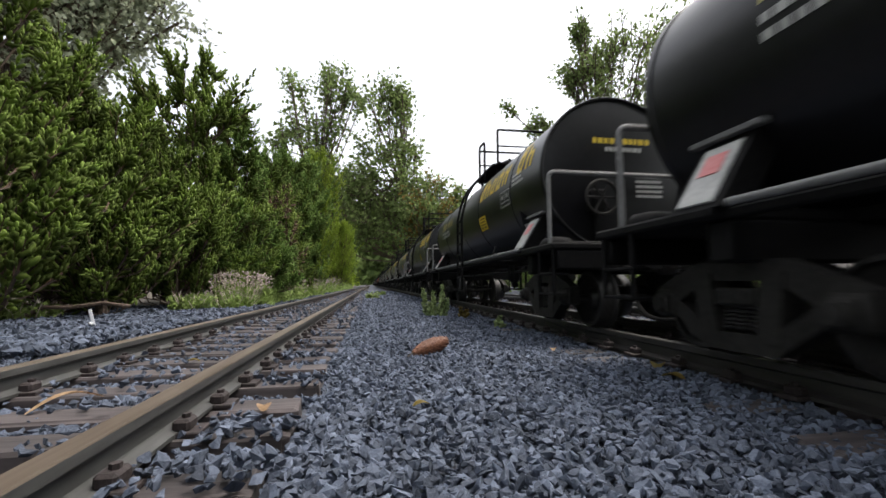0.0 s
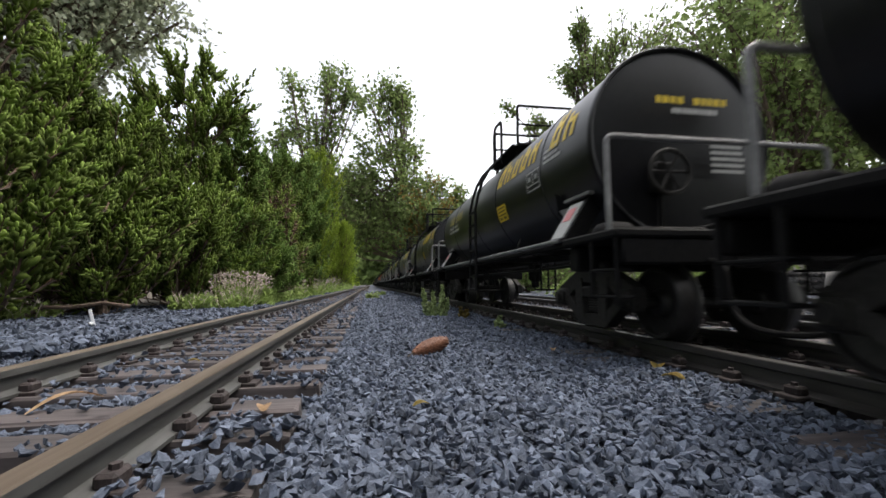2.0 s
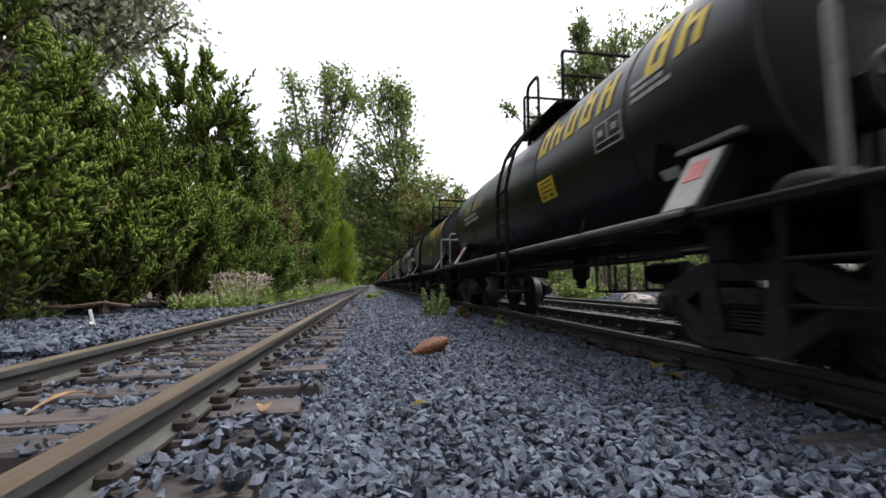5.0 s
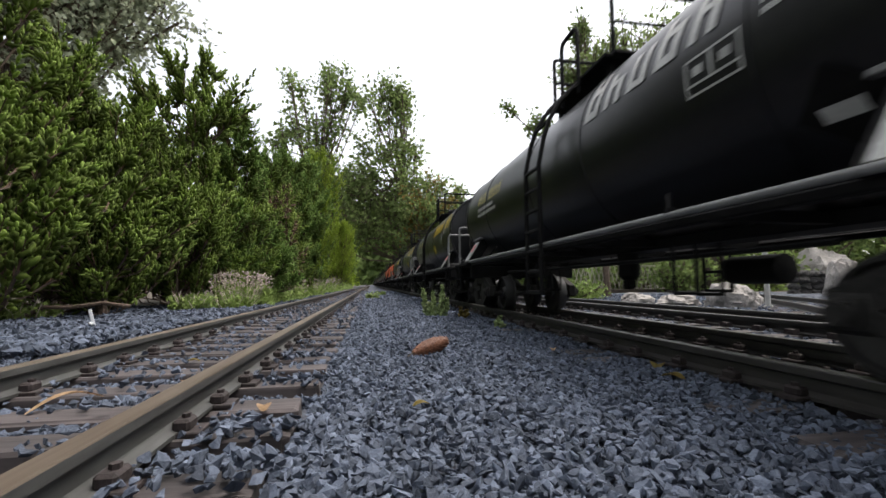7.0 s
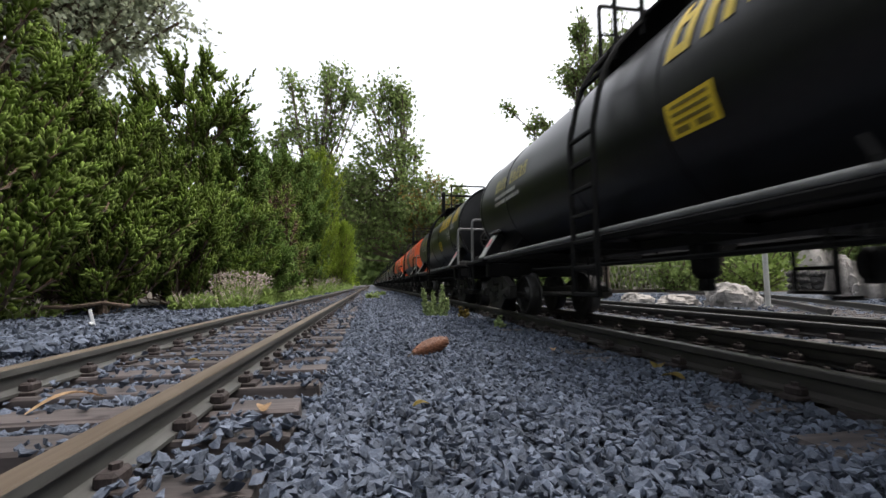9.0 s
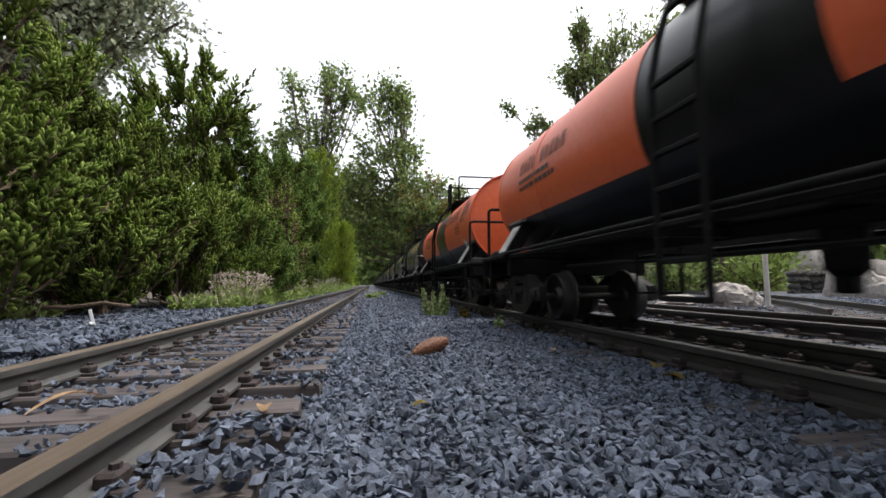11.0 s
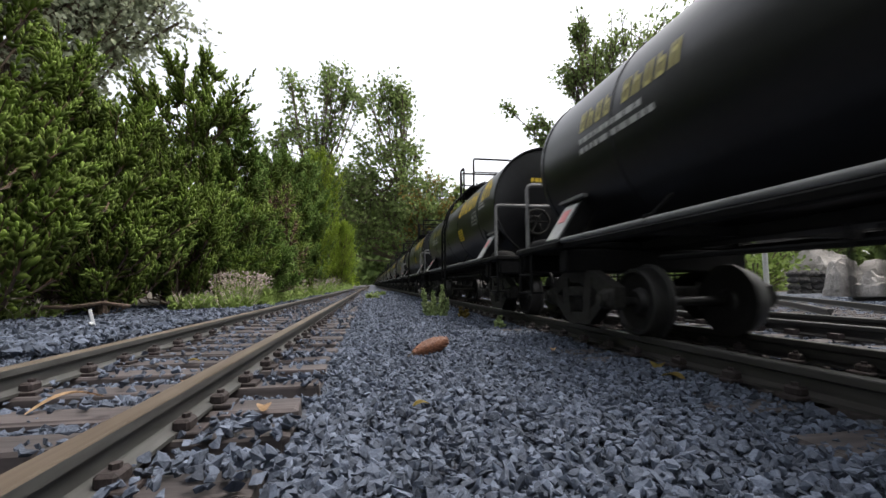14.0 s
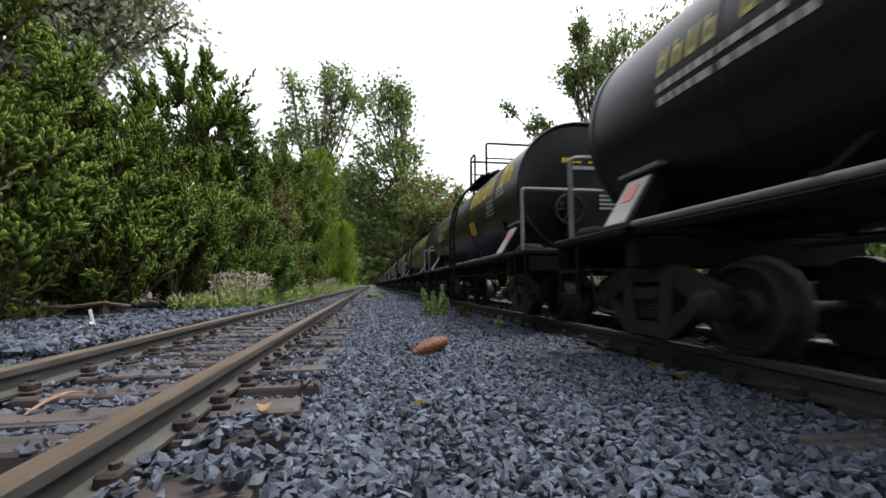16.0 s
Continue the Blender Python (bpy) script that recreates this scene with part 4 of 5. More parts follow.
def broadleaf(label, base, blobs, leaf, count, material, seed, trunk_r=0.1, name="tree", limbs=26, droop=0.0, extra=None, group="broadleaf trees", sparse=False):
    """Trunk, limbs reaching into the crown's masses (x, y, z, radius from the foot), twigs, and leaves in clumps on the twigs."""
    rng = np.random.default_rng(seed)
    tree = thing(name, label, "tree", at=pose(*base), group=group)
    top = max(b[2] for b in blobs)
    lean = np.mean([b[:2] for b in blobs], 0)
    wood = pipe(bmesh.new(), [(0, 0, -0.1), (lean[0] * 0.25, lean[1] * 0.25, top * 0.35), (lean[0] * 0.8, lean[1] * 0.8, top * 0.8)], trunk_r, 8)
    for v in wood.verts:
        k = 1 - 0.75 * max(0, min(1, v.co.z / (top * 0.8)))
        c = lean * (0.25 * min(1, v.co.z / (top * 0.35)) if v.co.z < top * 0.35 else 0.25 + 0.55 * (v.co.z - top * 0.35) / (top * 0.45))
        v.co.x, v.co.y = c[0] + (v.co.x - c[0]) * k, c[1] + (v.co.y - c[1]) * k
    part("trunk", wood, M_BARK, tree)
    wood = bmesh.new()
    weights = np.array([b[3] ** (1 if sparse else 2) for b in blobs])
    weights = weights / weights.sum()
    P, D, M = [], [], []
    per = max(6, count // (limbs * 6))
    for b in range(limbs):
        x, y, z, r = blobs[rng.choice(len(blobs), p=weights)]
        d = rng.normal(0, 1, 3)
        d /= np.linalg.norm(d)
        end = np.array([x, y, z]) + d * r * rng.uniform(0.35, 0.8) * np.array([1, 1, 0.9])
        s = rng.uniform(0.25, 0.75)
        st = np.array([lean[0] * s * 0.8, lean[1] * s * 0.8, top * 0.8 * s])
        mid = st + (end - st) * 0.5 + rng.normal(0, 0.1 * r, 3)
        pipe(wood, [st, mid, end], trunk_r * 0.16, 4)
        for k in range(6):
            o = rng.normal(0, 1, 3)
            o /= np.linalg.norm(o)
            o[2] += 0.25 - droop
            tip = end + o * r * rng.uniform(0.25, 0.55)
            fork = mid + (end - mid) * rng.uniform(0.4, 1.0)
            pipe(wood, [fork, fork + (tip - fork) * 0.55 + (0, 0, 0.04 * r), tip], trunk_r * 0.055 + 0.002, 3)
            u = rng.uniform(0.35, 1.05, per)
            spread = (0.035 if sparse else 0.10) * r + leaf * 0.5
            P.append(fork + (tip - fork) * u[:, None] + rng.normal(0, spread, (per, 3)))
            D.append((tip - fork)[None] / np.linalg.norm(tip - fork) * 0.7 + rng.normal(0, 0.75, (per, 3)) + (0, 0, -0.25 - droop))
            M.append(np.full(per, rng.uniform()))
    tagged(part("branchwork", wood, M_BARK, tree, smooth=False), kind="stuff")
    P, D, M = np.concatenate(P), np.concatenate(D), np.concatenate(M)
    rot = aim(D, rng)
    groups = [("crown", np.ones(len(P), bool), material)] if extra is None else [("crown", M < 0.78, material), ("turning_foliage", M >= 0.78, extra)]
    for nm, i, m in groups:
        o = new(nm, plant_mesh(nm, [scatter(LEAF_V, LEAF_F, P[i], rot[i], leaf * rng.uniform(0.6, 1.3, int(i.sum())))], m))
        o.parent = tree
        tagged(o, kind="stuff")
    return tree


broadleaf("tall tree behind the hedge, flare haze painted into its grey-green leaves", (-5.9, 7.2, -0.05), [(0.3, 0, 4.8, 1.5), (1.5, 0, 4.3, 1.2), (-1.2, 0, 4.6, 1.6), (0.9, 0, 3.2, 1.0), (1.9, -0.2, 5.4, 0.9), (-0.4, 0.2, 6.0, 1.5), (2.5, 0, 4.6, 0.8), (1.7, 0, 3.3, 0.7), (2.6, 0, 5.6, 0.6)], 0.095, 33000, M_LEAFGREY, 21, 0.13, limbs=90)
broadleaf("tall slender green tree beyond the hedge", (-1.9, 16.0, -0.05), [(0.42, 0, 8.13, 0.59), (0.3, 0, 7.10, 0.86), (-0.85, 0, 7.63, 0.59), (-0.9, 0, 6.82, 0.70), (-1.1, 0, 5.83, 0.65), (-1.75, 0, 5.45, 0.43), (1.25, 0, 7.15, 0.49), (0.5, 0, 5.99, 0.97), (-0.2, 0, 5.10, 0.86), (0.2, 0, 4.06, 1.29), (1.0, 0, 3.26, 1.29), (-1.0, 0, 3.47, 1.18)], 0.16, 7000, M_LEAF, 22, 0.14, limbs=74)
broadleaf("green broadleaf tree beyond the hedge", (1.5, 15.0, -0.05), [(-1.5, 0, 7.23, 0.59), (-0.1, 0, 6.79, 0.54), (-0.8, 0, 6.82, 0.70), (-1.6, 0, 6.10, 0.86), (-0.5, 0, 5.81, 0.81), (-0.3, 0, 4.83, 0.65), (-1.4, 0, 4.89, 0.97), (-0.9, 0, 3.98, 1.08), (-0.2, 0, 3.39, 0.97), (-1.8, 0, 3.38, 1.08), (-2.0, 0, 2.38, 1.08), (-0.8, 0, 2.38, 1.08), (0.1, 0, 2.29, 0.97)], 0.155, 8200, M_LEAF, 23, 0.14, limbs=84)
broadleaf("smaller tree with some yellowing leaves", (1.9, 14.0, -0.05), [(0.25, 0, 3.54, 0.64), (-0.35, 0, 3.43, 0.70), (0.85, 0, 3.15, 0.51), (0.5, 0, 2.63, 0.77), (-0.4, 0, 2.52, 0.90), (-0.3, 0, 1.80, 1.02), (0.6, 0, 1.80, 1.02)], 0.12, 8500, M_LEAF, 24, 0.10, limbs=48, extra=M_LEAFWARM)
broadleaf("dark spreading tree at the end of the tracks", (2.6, 20.0, -0.05), [(-3.2, 0, 2.9, 1.4), (-1.6, 0, 2.7, 1.5), (0.2, 0, 2.2, 1.5), (-5.0, 0, 2.8, 1.5), (1.6, 0, 1.9, 1.5)], 0.22, 9000, M_LEAFDARK, 25, 0.2, limbs=60)
broadleaf("young tree with long loose leafy shoots behind the train", (1.95, 3.3, -0.03), [(-0.1, 0, 2.0, 0.32), (-0.2, 0, 2.32, 0.14), (-0.35, 0, 1.75, 0.28), (-0.58, 0, 2.03, 0.12), (-0.82, 0, 1.6, 0.12), (-0.6, 0, 1.4, 0.2), (0.25, 0, 2.1, 0.36), (0.6, 0, 2.4, 0.3), (0.1, 0, 1.55, 0.4), (0.5, 0, 1.7, 0.4), (-0.25, 0, 1.3, 0.3)], 0.036, 7000, M_LEAF, 26, 0.03, limbs=56, sparse=True)
broadleaf("large olive-green tree beyond the railway yard", (6.3, 5.6, -0.03), [(0.2, 0, 2.6, 1.4), (-0.8, 0, 3.9, 1.1), (0.9, 0, 4.0, 1.5), (-0.2, 0, 1.4, 1.2), (1.6, 0, 2.0, 1.4), (0.3, 0.2, 5.2, 1.3)], 0.10, 16000, M_LEAF, 27, 0.14, limbs=64, droop=0.3)
broadleaf("dense dark tree beyond the railway yard", (8.8, 7.8, -0.03), [(0, 0, 2.6, 2.0), (0.5, -1.5, 3.6, 1.8), (1.0, -3.0, 2.4, 1.8), (-0.5, 0.5, 4.6, 1.5)], 0.17, 9000, M_LEAFDARK, 28, 0.16, limbs=54)

# Unseen trees added behind and beside the camera to block light.
for k, (x, y, h) in enumerate([(-3.2, -4.6, 5.5), (2.6, -6.2, 6.2), (4.6, -4.4, 5.6), (7.4, -0.6, 5.2), (-6.2, -0.5, 5.0)]):
    broadleaf("unseen green tree added outside the view to block light", (x, y, -0.05), [(0, 0, h * 0.75, 1.7), (1.1, 0, h * 0.55, 1.5), (-1.1, 0, h * 0.55, 1.5), (0, 0.9, h * 0.46, 1.3)], 0.24, 5000, M_LEAFDARK, 90 + k, 0.15, limbs=40)


def far_woods():
    """A belt of dark foliage round the whole place, at hedge height; its unseen rear is added to darken the light."""
    rng = np.random.default_rng(40)
    n = 26000
    a = rng.uniform(0, math.tau, n)
    r = 25 + rng.uniform(0, 6, n)
    rim = 3.6 + 0.9 * np.sin(a * 7) + 0.6 * np.sin(a * 17 + 1) + 0.4 * np.sin(a * 41)
    z = rng.uniform(0, 1, n) ** 0.8 * rim
    pos = np.stack([r * np.sin(a), r * np.cos(a), z], 1)
    pos = pos[np.abs(pos[:, 0] - 0.2) > 1.2]
    m = 9000
    ends = np.stack([rng.uniform(-10, 10, m), rng.choice([-1, 1], m) * rng.uniform(68, 74, m), rng.uniform(0, 9, m)], 1)
    pos = np.concatenate([pos, ends])
    n = len(pos)
    size = np.where(np.abs(pos[:, 1]) > 60, 2.0, 1.0) * rng.uniform(0.5, 1.0, n)
    ob = new("far_woods", plant_mesh("far_woods", [scatter(LEAF_V, LEAF_F, pos, turns(rng, n, 1.0), size)], M_LEAFDARK))
    return tagged(ob, "belt of dark green woods round the railway, added behind to darken light", "woods", kind="stuff")


far_woods()


def shrub(label, base, radius, height, leaf, count, material, seed, name="shrub", group="shrubs beyond the train"):
    rng = np.random.default_rng(seed)
    ob = thing(name, label, "shrub", at=pose(*base), group=group)
    wood = bmesh.new()
    P, D = [], []
    for k in range(26):
        a, s = rng.uniform(0, math.tau), rng.uniform(0.2, 1.0)
        end = np.array([math.cos(a) * radius * s, math.sin(a) * radius * s, height * rng.uniform(0.35, 1.0) * (1.1 - 0.5 * s)])
        pipe(wood, [(0, 0, -0.02), end * 0.5 + (0, 0, 0.05 * height), end], 0.004 + 0.006 * radius, 4)
        m = count // 26
        u = rng.uniform(0.3, 1.0, m)
        P.append(end * u[:, None] + rng.normal(0, 0.14 * radius, (m, 3)))
        D.append(end / np.linalg.norm(end) + rng.normal(0, 0.7, (m, 3)))
    tagged(part("branchwork", wood, M_BARK, ob, smooth=False), kind="stuff")
    P, D = np.concatenate(P), np.concatenate(D)
    P[:, 2] = np.maximum(P[:, 2], 0.01)
    o = new("foliage", plant_mesh("leaves", [scatter(LEAF_V, LEAF_F, P, aim(D, rng), leaf * rng.uniform(0.6, 1.3, len(P)))], material))
    o.parent = ob
    tagged(o, kind="stuff")
    return ob


for k, (x, y, r, h, m) in enumerate([(2.9, 4.9, 0.5, 0.55, M_LEAF), (3.6, 4.6, 0.5, 0.62, M_LEAF), (4.4, 4.3, 0.55, 0.6, M_WEED), (5.0, 5.3, 0.5, 0.7, M_LEAF), (6.6, 5.2, 0.6, 0.8, M_LEAFDARK), (2.2, 5.8, 0.6, 0.7, M_LEAFDARK), (1.6, 6.6, 0.6, 0.8, M_LEAF), (4.1, 6.0, 0.8, 1.1, M_LEAFDARK), (5.6, 4.9, 0.8, 1.2, M_LEAFDARK), (3.0, 7.0, 0.8, 1.2, M_LEAFDARK), (2.1, 11.5, 0.9, 1.7, M_LEAFDARK), (1.9, 9.0, 0.7, 1.0, M_LEAF), (2.4, 16.5, 1.2, 2.0, M_LEAFDARK), (-2.2, 13.0, 0.9, 1.9, M_LEAFDARK)]):
    shrub("leafy green shrub at the edge of the railway yard", (x, y, -0.03), r, h, 0.06, 1500, m, 50 + k)
shrub("low pale green weed patch beside the track", (1.50, 2.95, -0.04), 0.24, 0.13, 0.03, 1200, M_WEED, 70, "weed_patch", "weeds")
shrub("bright green bush at the end of the tracks", (-1.45, 22.0, -0.04), 0.9, 1.0, 0.13, 1500, M_GOLD, 71)


def weed_strip():
    """Low mixed weeds between hedge and track: leaf rosettes and thin stems."""
    rng = np.random.default_rng(60)
    n = 5200
    y = 2.2 + 11 * rng.uniform(0, 1, n) ** 1.6
    x = -0.53 - np.abs(rng.normal(0, 0.11, n)) - 0.03 * np.sin(y * 5)
    z = -0.03 + np.abs(rng.normal(0, 0.035, n)) * np.minimum(1.6, 0.7 + y * 0.12)
    pos = np.stack([x, y, z], 1)
    d = rng.normal(0, 0.6, (n, 3)) + (0, 0, 0.8)
    ob = new("weed_strip", plant_mesh("weed_strip", [scatter(LEAF_V, LEAF_F, pos, aim(d, rng), rng.uniform(0.018, 0.042, n))], M_WEED))
    tagged(ob, "strip of low pale green weeds along the track's edge", "weeds", kind="stuff")


weed_strip()


def herb(label, base, radius, height, seed, stems, heads, material=M_WEED, name="flowering_herb"):
    """Many thin stems with small leaves below and dry flat flower heads above."""
    rng = np.random.default_rng(seed)
    ob = thing(name, label, "herb", at=pose(*base), group="weeds")
    st, P, D, H = bmesh.new(), [], [], []
    for k in range(stems):
        a, s = rng.uniform(0, math.tau), rng.uniform(0, 1) ** 0.6
        end = np.array([math.cos(a) * radius * s, math.sin(a) * radius * s, height * rng.uniform(0.45, 1.12)])
        foot = end * (0.45, 0.45, 0)
        pipe(st, [foot, (foot + end) / 2 + rng.normal(0, 0.006, 3), end], 0.0011, 3)
        m = 16
        u = rng.uniform(0.05, 0.72, m)
        P.append(foot + (end - foot) * u[:, None] + rng.normal(0, 0.008, (m, 3)))
        D.append(rng.normal(0, 0.8, (m, 3)) + (0, 0, 0.4))
        c = 6
        H.append(end + rng.normal(0, 1, (c, 3)) * (0.012, 0.012, 0.007))
    tagged(part("stalk_tuft", st, M_DRY, ob, smooth=False), kind="stuff")
    P, D = np.concatenate(P), np.concatenate(D)
    o = new("foliage", plant_mesh("leaves", [scatter(LEAF_V, LEAF_F, P, aim(D, rng), rng.uniform(0.012, 0.026, len(P)))], material))
    o.parent = ob
    tagged(o, kind="stuff")
    if heads:
        H = np.concatenate(H)
        o = new("dried_bloom", plant_mesh("dried_bloom", [scatter(*stone_mesh(rng), H, turns(rng, len(H)), rng.uniform(0.005, 0.010, len(H)))], M_DRY))
        o.parent = ob
        tagged(o, kind="stuff")
    return ob


herb("clump of greyish dried flower heads over green leaves", (-0.62, 2.22, -0.030), 0.15, 0.155, 61, 95, True)
herb("green weed clump with a few dry heads", (-0.56, 1.92, -0.03), 0.11, 0.085, 62, 45, False)
herb("yellowish weed clump on the gravel shoulder", (-0.68, 1.80, -0.02), 0.10, 0.075, 63, 36, False)
herb("weed clump with pale dried heads beside the track", (-0.60, 3.5, -0.035), 0.13, 0.14, 64, 50, True)
herb("weed clump with pale dried heads beside the track", (-0.58, 4.6, -0.035), 0.14, 0.16, 65, 50, True)
herb("weed clump with pale dried heads beside the track", (-0.60, 6.2, -0.035), 0.18, 0.19, 66, 50, True)
herb("small yellow-green weeds under the hedge", (-0.98, 1.42, -0.02), 0.12, 0.06, 67, 36, False)
herb("small yellow-green weeds under the hedge", (-1.12, 1.62, -0.02), 0.12, 0.06, 68, 36, False)
herb("small weed tuft in the ballast between the tracks", (0.02, 3.6, -0.04), 0.07, 0.05, 69, 18, False)
herb("small weed tuft in the ballast between the tracks", (0.10, 4.6, -0.04), 0.07, 0.05, 70, 18, False)


def stonecrop(label, base, stems, seed, material=M_SEDUM):
    """Upright stems set all round with short fleshy leaves, tightest at the tip."""
    rng = np.random.default_rng(seed)
    ob = thing("stonecrop", label, "weed", at=pose(*base), group="weeds")
    for x, y, lx, h in stems:
        bm = pipe(bmesh.new(), [(x, y, -0.01), (x + lx * 0.5, y, h * 0.5), (x + lx, y, h)], 0.0022, 5)
        stem = part("stem", bm, material, ob)
        n = int(h * 750)
        u = np.sort(rng.uniform(0.08, 1.0, n))
        P = np.stack([x + lx * u, np.full(n, y), h * u], 1)
        a = np.arange(n) * 2.4
        D = np.stack([np.cos(a), np.sin(a), 0.5 + 1.2 * u ** 4], 1) + rng.normal(0, 0.15, (n, 3))
        o = new("foliage", plant_mesh("leaves", [scatter(*FLESHY, P, aim(D, rng), rng.uniform(0.013, 0.021, n) * (1.05 - 0.35 * u))], material))
        o.parent = stem
        tagged(o, kind="stuff")
    return ob


FLESHY = (np.array([(0, 0, 0), (-0.36, 0, 0.55), (0, 0.16, 0.6), (0.36, 0, 0.55), (0, -0.16, 0.6), (0, 0, 1.0)]), np.array([(0, 2, 1), (0, 3, 2), (0, 4, 3), (0, 1, 4), (5, 1, 2), (5, 2, 3), (5, 3, 4), (5, 4, 1)]))
stonecrop("green fleshy-leaved weed with upright stems in the ballast", (0.222, 1.46, -0.036), [(-0.030, 0, -0.016, 0.098), (-0.006, 0.01, -0.004, 0.085), (0.016, 0, 0.006, 0.108), (0.030, 0.005, 0.012, 0.062), (0.010, -0.012, 0.004, 0.055), (-0.018, -0.01, -0.004, 0.050)], 80)
stonecrop("small reddish-tipped weed in the ballast", (0.300, 1.40, -0.036), [(0, 0, -0.006, 0.034), (0.008, 0, 0.008, 0.026)], 81, M_LEAFWARM)
stonecrop("tiny green weed in the ballast", (0.328, 1.08, -0.036), [(0, 0, 0.004, 0.026), (0.004, 0.003, -0.004, 0.018)], 82)


# ---- small things on the ballast ----
def seed_cone(base, length, r, yaw):
    """A closed brown cone lying on its side, with rows of pressed-down scales."""
    M_CONE = mat("brown_cone_scale", (0.085, 0.030, 0.015), (0.20, 0.080, 0.038), 0.5, scale=90, fine=400, bump=0.5)
    ob = thing("fallen_cone", "closed reddish-brown conifer cone lying on the ballast", "cone", at=pose(*base, 0, -13, yaw))
    prof = [(-0.5, 0.05), (-0.46, 0.30), (-0.36, 0.62), (-0.2, 0.92), (0, 1.0), (0.18, 0.93), (0.34, 0.68), (0.44, 0.40), (0.5, 0.08)]
    bm = lathe(bmesh.new(), [(u * length, k * r) for u, k in prof], 20, "x")
    part("core", bm, M_CONE, ob)
    rng = random.Random(4)
    for i in range(11):
        u = -0.44 + i * 0.085
        k = np.interp(u, [p[0] for p in prof], [p[1] for p in prof])
        for j in range(9):
            a = (j + 0.5 * (i % 2)) * math.tau / 9
            s = bmesh.new()
            m = Matrix.Rotation(a, 4, "X") @ Matrix.Translation((u * length, 0, k * r * 1.0)) @ Matrix.Rotation(-0.25, 4, "Y")
            bmesh.ops.create_icosphere(s, subdivisions=1, radius=1, matrix=m @ Matrix.Diagonal((length * 0.075, r * 0.33 * k + 0.0004, r * 0.10, 1)))
            part("scale", s, M_CONE, ob)
    part("stalk", rod(bmesh.new(), (-length * 0.49, 0, 0), (-length * 0.62, 0.002, -0.003), 0.0022, 6, 0.0012), M_BARK, ob)
    return ob


seed_cone((0.098, 0.705, -0.0215), 0.070, 0.0118, 24)

M_STRAW = mat("dry_leaf_tan", (0.30, 0.19, 0.10), (0.48, 0.33, 0.19), 0.8, scale=60, fine=300, bump=0.2)


def curled_leaf(base, yaw, length, label, material=M_STRAW, arch=0.35, width=0.16):
    bm = bmesh.new()
    rows = []
    for i in range(9):
        s = i / 8
        w = length * width * math.sin(math.pi * (0.06 + 0.9 * s)) ** 0.7
        z = length * arch * math.sin(math.pi * s) + 0.004
        rows.append([bm.verts.new((length * (s - 0.5), -w, z + 0.35 * w)), bm.verts.new((length * (s - 0.5), 0, z)), bm.verts.new((length * (s - 0.5), w, z + 0.35 * w))])
    for a, b in zip(rows, rows[1:]):
        for k in (0, 1):
            bm.faces.new((a[k], a[k + 1], b[k + 1], b[k]))
    bmesh.ops.solidify(bm, geom=list(bm.faces), thickness=0.0008)
    ob = new("fallen_leaf", link_mesh("fallen_leaf", bm, material, True))
    ob.matrix_basis = pose(*base, 0, 0, yaw)
    return tagged(ob, label, "leaf", group="fallen leaves")


curled_leaf((-0.272, 0.452, -0.032), 62, 0.062, "curled tan leaf lying between the rails", arch=0.16, width=0.07)
for k, (x, y, a, l) in enumerate([(0.045, 0.385, 20, 0.016), (-0.09, 0.40, 100, 0.02), (0.36, 0.50, 50, 0.03), (0.42, 0.62, 150, 0.024), (-0.245, 0.66, 10, 0.018), (0.29, 0.66, 70, 0.018), (-0.60, 1.55, 40, 0.03), (-0.20, 0.52, 130, 0.016), (0.335, 0.44, 110, 0.026), (-0.64, 3.0, 40, 0.07)]):
    curled_leaf((x, y, -0.030), a, l, "small dry brown leaf on the ballast", M_STRAW if k % 2 else M_LEAFWARM, 0.12, 0.3)

bm = bmesh.new()
box(bm, (0, 0, 0.022), (0.006, 0.003, 0.044), 0.0005, Matrix.Rotation(-0.25, 4, "Y"))
box(bm, (0.008, 0, 0.006), (0.030, 0.014, 0.004), 0.001, Matrix.Rotation(0.5, 4, "Y"))
ob = new("broken_label_stake", link_mesh("broken_label_stake", bm, M_WHITE))
ob.matrix_basis = pose(-0.640, 1.13, -0.018, 0, 0, 20)
tagged(ob, "broken white plastic plant label stuck in the gravel", "plant label")

bm = pipe(bmesh.new(), [(-0.95, 1.36, -0.012), (-0.90, 1.37, 0.022), (-0.84, 1.38, 0.02), (-0.78, 1.42, 0.03), (-0.72, 1.45, 0.018)], 0.006, 6)
ob = new("fallen_branch", link_mesh("fallen_branch", bm, M_BARK, True))
tagged(ob, "bare brown branch lying under the junipers", "branch")

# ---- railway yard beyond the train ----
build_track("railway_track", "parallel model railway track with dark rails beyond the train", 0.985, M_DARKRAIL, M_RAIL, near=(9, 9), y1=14)


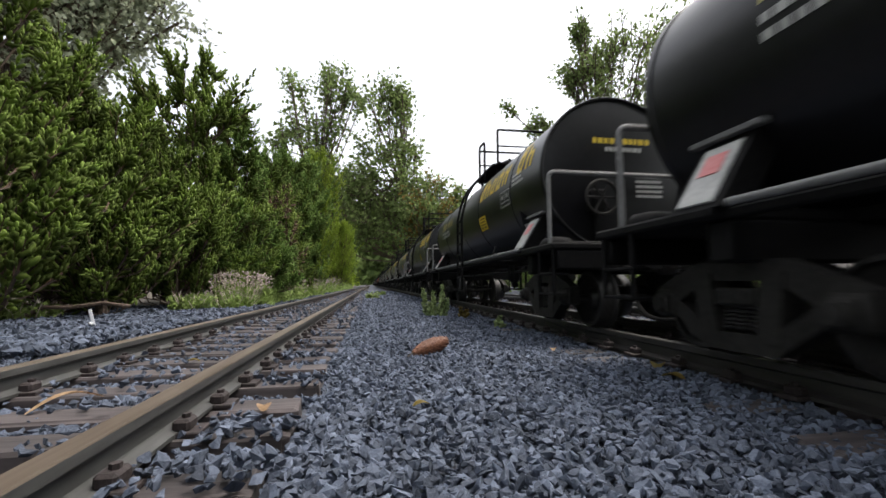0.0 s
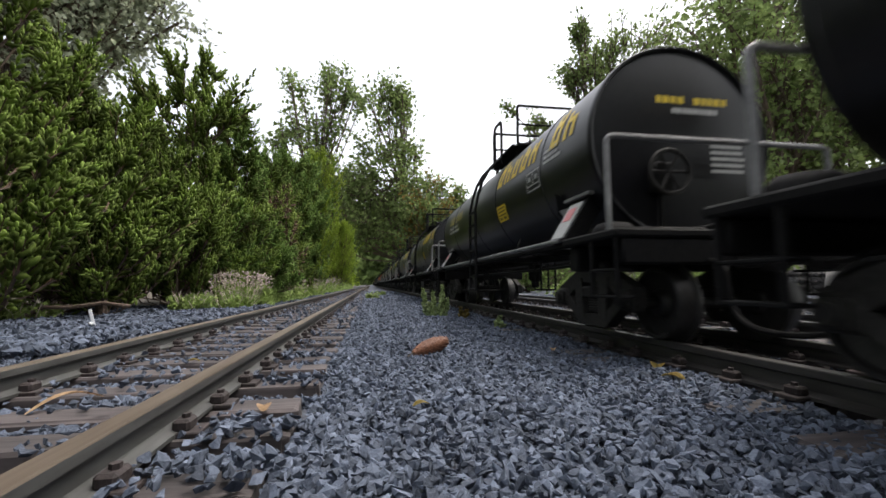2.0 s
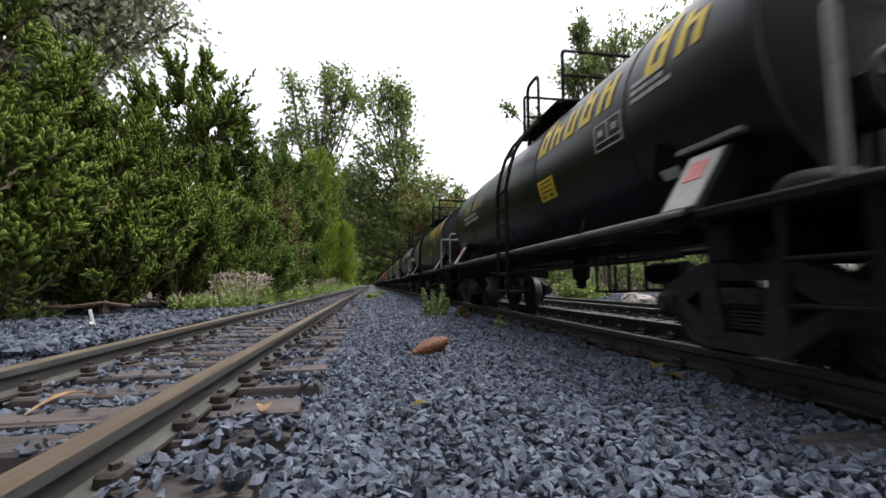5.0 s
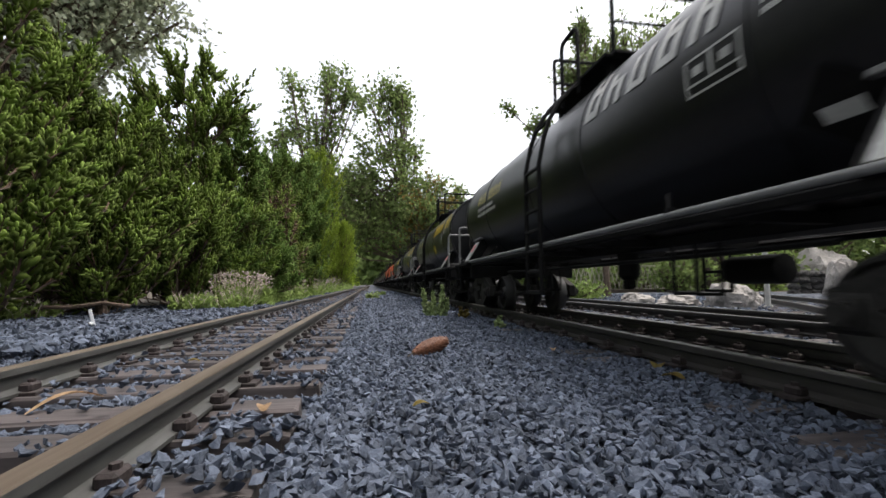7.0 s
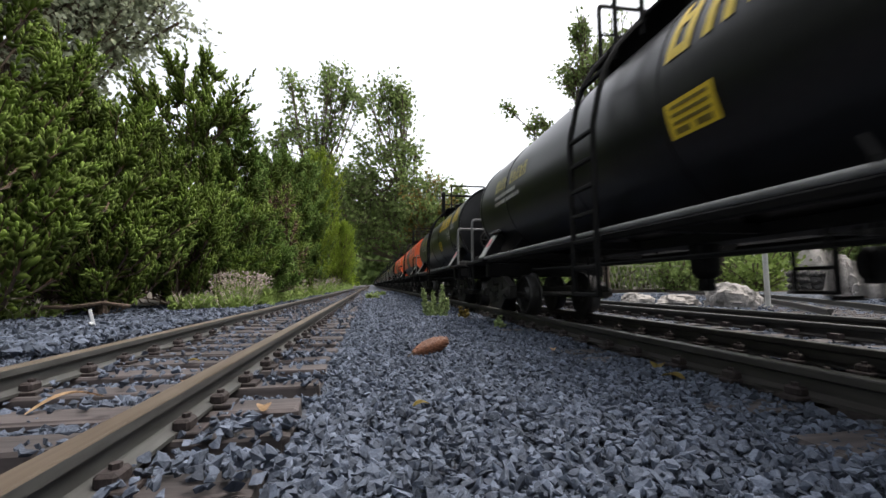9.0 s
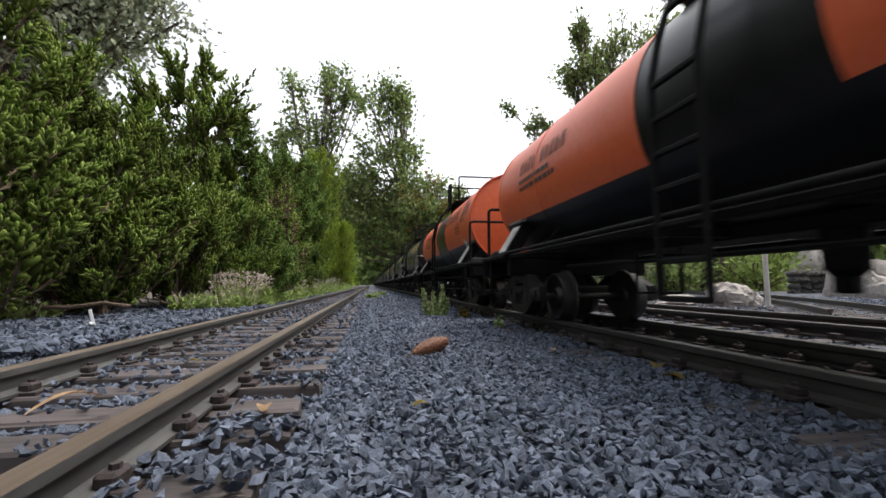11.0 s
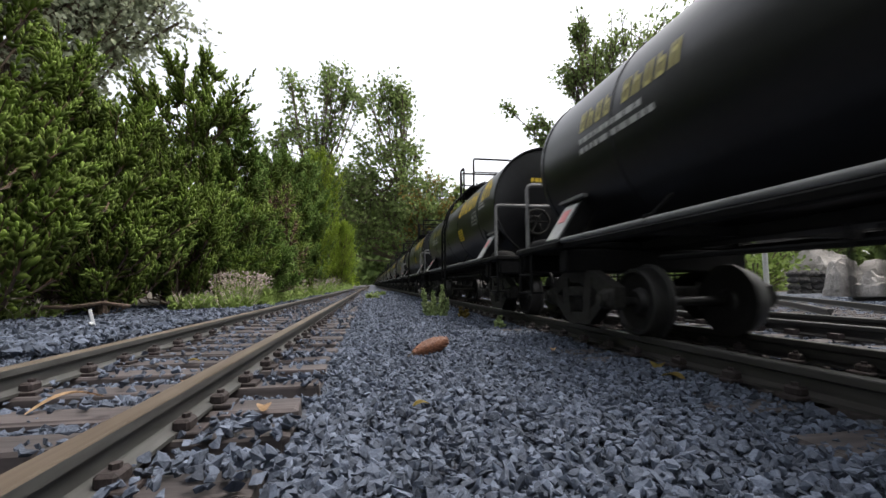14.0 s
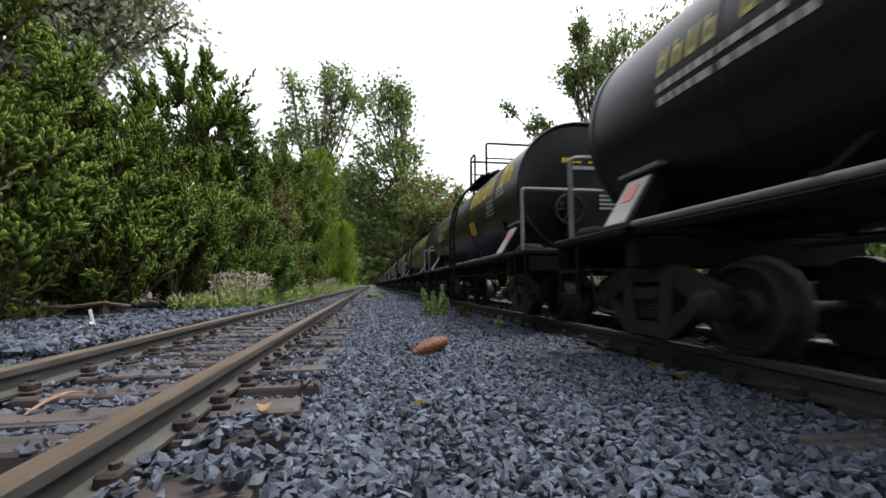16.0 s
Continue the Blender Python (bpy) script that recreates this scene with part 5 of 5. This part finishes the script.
def yard_track(cx, cy, radius, a0, a1, z):
    """A curved track: two bent rails and ties set along the arc round (cx, cy)."""
    track = thing("railway_track", "model railway track curving off across the yard", "railway track", kind="structure")
    n = 28
    angles = [radians(a0 + (a1 - a0) * i / n) for i in range(n + 1)]
    for s in (-1, 1):
        bm = bmesh.new()
        rings = []
        for a in angles:
            rings.append([bm.verts.new((cx + (radius + u) * math.cos(a), cy + (radius + u) * math.sin(a), z + w)) for u, w in rail_profile(s * 0.103)])
        for p, q in zip(rings, rings[1:]):
            for i in range(len(p)):
                bm.faces.new((p[i], p[(i + 1) % len(p)], q[(i + 1) % len(p)], q[i]))
        bm.faces.new(rings[0][::-1])
        bm.faces.new(rings[-1])
        bmesh.ops.recalc_face_normals(bm, faces=bm.faces)
        part("rail", bm, [M_DARKRAIL], track, smooth=False)
    bm = bmesh.new()
    for k in range(int(radius * radians(a1 - a0) / TIE_STEP)):
        a = radians(a0) + k * TIE_STEP / radius
        bmesh.ops.create_cube(bm, size=1, matrix=pose(cx + radius * math.cos(a), cy + radius * math.sin(a), z - 0.0415, 0, 0, math.degrees(a)) @ Matrix.Diagonal((0.385, 0.041, 0.03, 1)))
    tagged(part("far_ties", bm, M_TIE, track, smooth=False), kind="stuff")


yard_track(-6.404, 7.831, 10.39, -41, -20, 0.0)

M_ROCK = mat("pale_granite", (0.19, 0.175, 0.165), (0.36, 0.335, 0.315), 0.85, scale=9, fine=70, bump=0.7, dist=0.01)


def boulder(base, sx, sy, sz, seed):
    bm = bmesh.new()
    bmesh.ops.create_icosphere(bm, subdivisions=4, radius=1)
    o = Vector((seed * 3.7, seed * 1.3, 0))
    for v in bm.verts:
        n = v.co.normalized()
        k = 1 + 0.30 * noise.noise(n * 1.4 + o) + 0.12 * noise.noise(n * 3.5 + o) + 0.05 * noise.noise(n * 9 + o)
        f = Vector((round(n.x * 2.2) / 2.2, round(n.y * 2.2) / 2.2, round(n.z * 2.2) / 2.2)) * 0.35 + n * 0.65
        v.co = Vector((f.x * sx * k, f.y * sy * k, f.z * sz * k))
    ob = new("boulder", link_mesh("boulder", bm, M_ROCK, True))
    ob.matrix_basis = pose(*base, 0, 0, seed * 47)
    return tagged(ob, "pale grey weathered granite boulder in the yard", "rock", group="boulders")


for k, (x, y, sx, sy, sz) in enumerate([(1.55, 1.97, 0.118, 0.094, 0.04), (1.63, 1.73, 0.106, 0.085, 0.092), (1.66, 1.83, 0.052, 0.042, 0.029), (5.33, 4.7, 0.119, 0.095, 0.19), (3.47, 2.66, 0.125, 0.1, 0.233), (3.32, 2.34, 0.108, 0.087, 0.133), (1.32, 1.98, 0.077, 0.061, 0.049), (1.84, 1.83, 0.053, 0.043, 0.055), (5.5, 4.45, 0.42, 0.30, 0.40), (6.2, 4.3, 0.40, 0.32, 0.28), (6.7, 4.0, 0.45, 0.35, 0.36), (5.0, 4.7, 0.3, 0.25, 0.26)]):
    boulder((x, y, -0.03 + sz * 0.25), sx, sy, sz, k + 1)

M_LAVA = mat("dark_porous_stone", (0.018, 0.017, 0.018), (0.085, 0.080, 0.078), 0.95, scale=14, fine=90, bump=1.0, dist=0.012)
stack_rng = random.Random(8)
for k in range(16):
    row, col = divmod(k, 4)
    bm = bmesh.new()
    bmesh.ops.create_icosphere(bm, subdivisions=2, radius=1)
    for v in bm.verts:
        v.co *= 1 + 0.35 * noise.noise(v.co * 1.7 + Vector((k * 5.1, 0, 0)))
        v.co = Vector((v.co.x * 0.052, v.co.y * 0.048, v.co.z * 0.036))
    ob = new("dark_stone", link_mesh("dark_stone", bm, M_LAVA))
    ob.matrix_basis = pose(3.848 + (col - 1.5) * 0.072 + 0.014 * (row % 2) + stack_rng.uniform(-0.01, 0.01), 3.228 - (col - 1.5) * 0.03, -0.012 + row * 0.056, 0, 0, k * 71)
    tagged(ob, "dark porous stone in a loose stack beside the boulders", "rock", group="stacked dark stones")

M_LATH = mat("weathered_pale_lath", (0.20, 0.19, 0.15), (0.36, 0.34, 0.28), 0.85, scale=12, fine=120, bump=0.3, rand=0.2)
M_DARKWOOD = mat("dark_wet_wood", (0.03, 0.022, 0.017), (0.07, 0.05, 0.04), 0.8, scale=12, fine=120, bump=0.4)
fence = thing("lattice_fence", "low pale lattice fence on a dark sill beyond the yard", "fence", at=pose(2.35, 4.7, -0.03, 0, 0, -4))
for k in range(26):
    for lean in (-1, 1):
        a = 0.03 + k * 0.055
        bm = box(bmesh.new(), (a, 0.006 * lean, 0.17), (0.010, 0.006, 0.29), 0.001, Matrix.Rotation(0.28 * lean, 4, "Y"))
        part("lath", bm, M_LATH, fence, smooth=False)
part("sill", box(bmesh.new(), (0.72, 0, 0.015), (1.50, 0.05, 0.05), 0.004), M_DARKWOOD, fence)
part("rail", box(bmesh.new(), (0.72, 0, 0.315), (1.50, 0.02, 0.016), 0.002), M_LATH, fence)
for x in (1.60, 1.80):
    ob = new("post", link_mesh("post", box(bmesh.new(), (0, 0, 0.22), (0.10, 0.10, 0.5), 0.008), M_DARKWOOD))
    ob.matrix_basis = pose(2.35 + x, 4.55, -0.03)
    tagged(ob, "dark square wooden post beside the lattice fence", "post", group="dark posts")

pole = thing("marker_pole", "thin pale grey pole standing in the gravel beyond the train", "pole", at=pose(1.720, 1.627, -0.04))
part("shaft", rod(bmesh.new(), (0, 0, -0.02), (0, 0, 0.43), 0.0105, 10), M_PALE, pole)
part("foot", rod(bmesh.new(), (0, 0, -0.01), (0, 0, 0.02), 0.018, 10), M_PALE, pole)


motions()
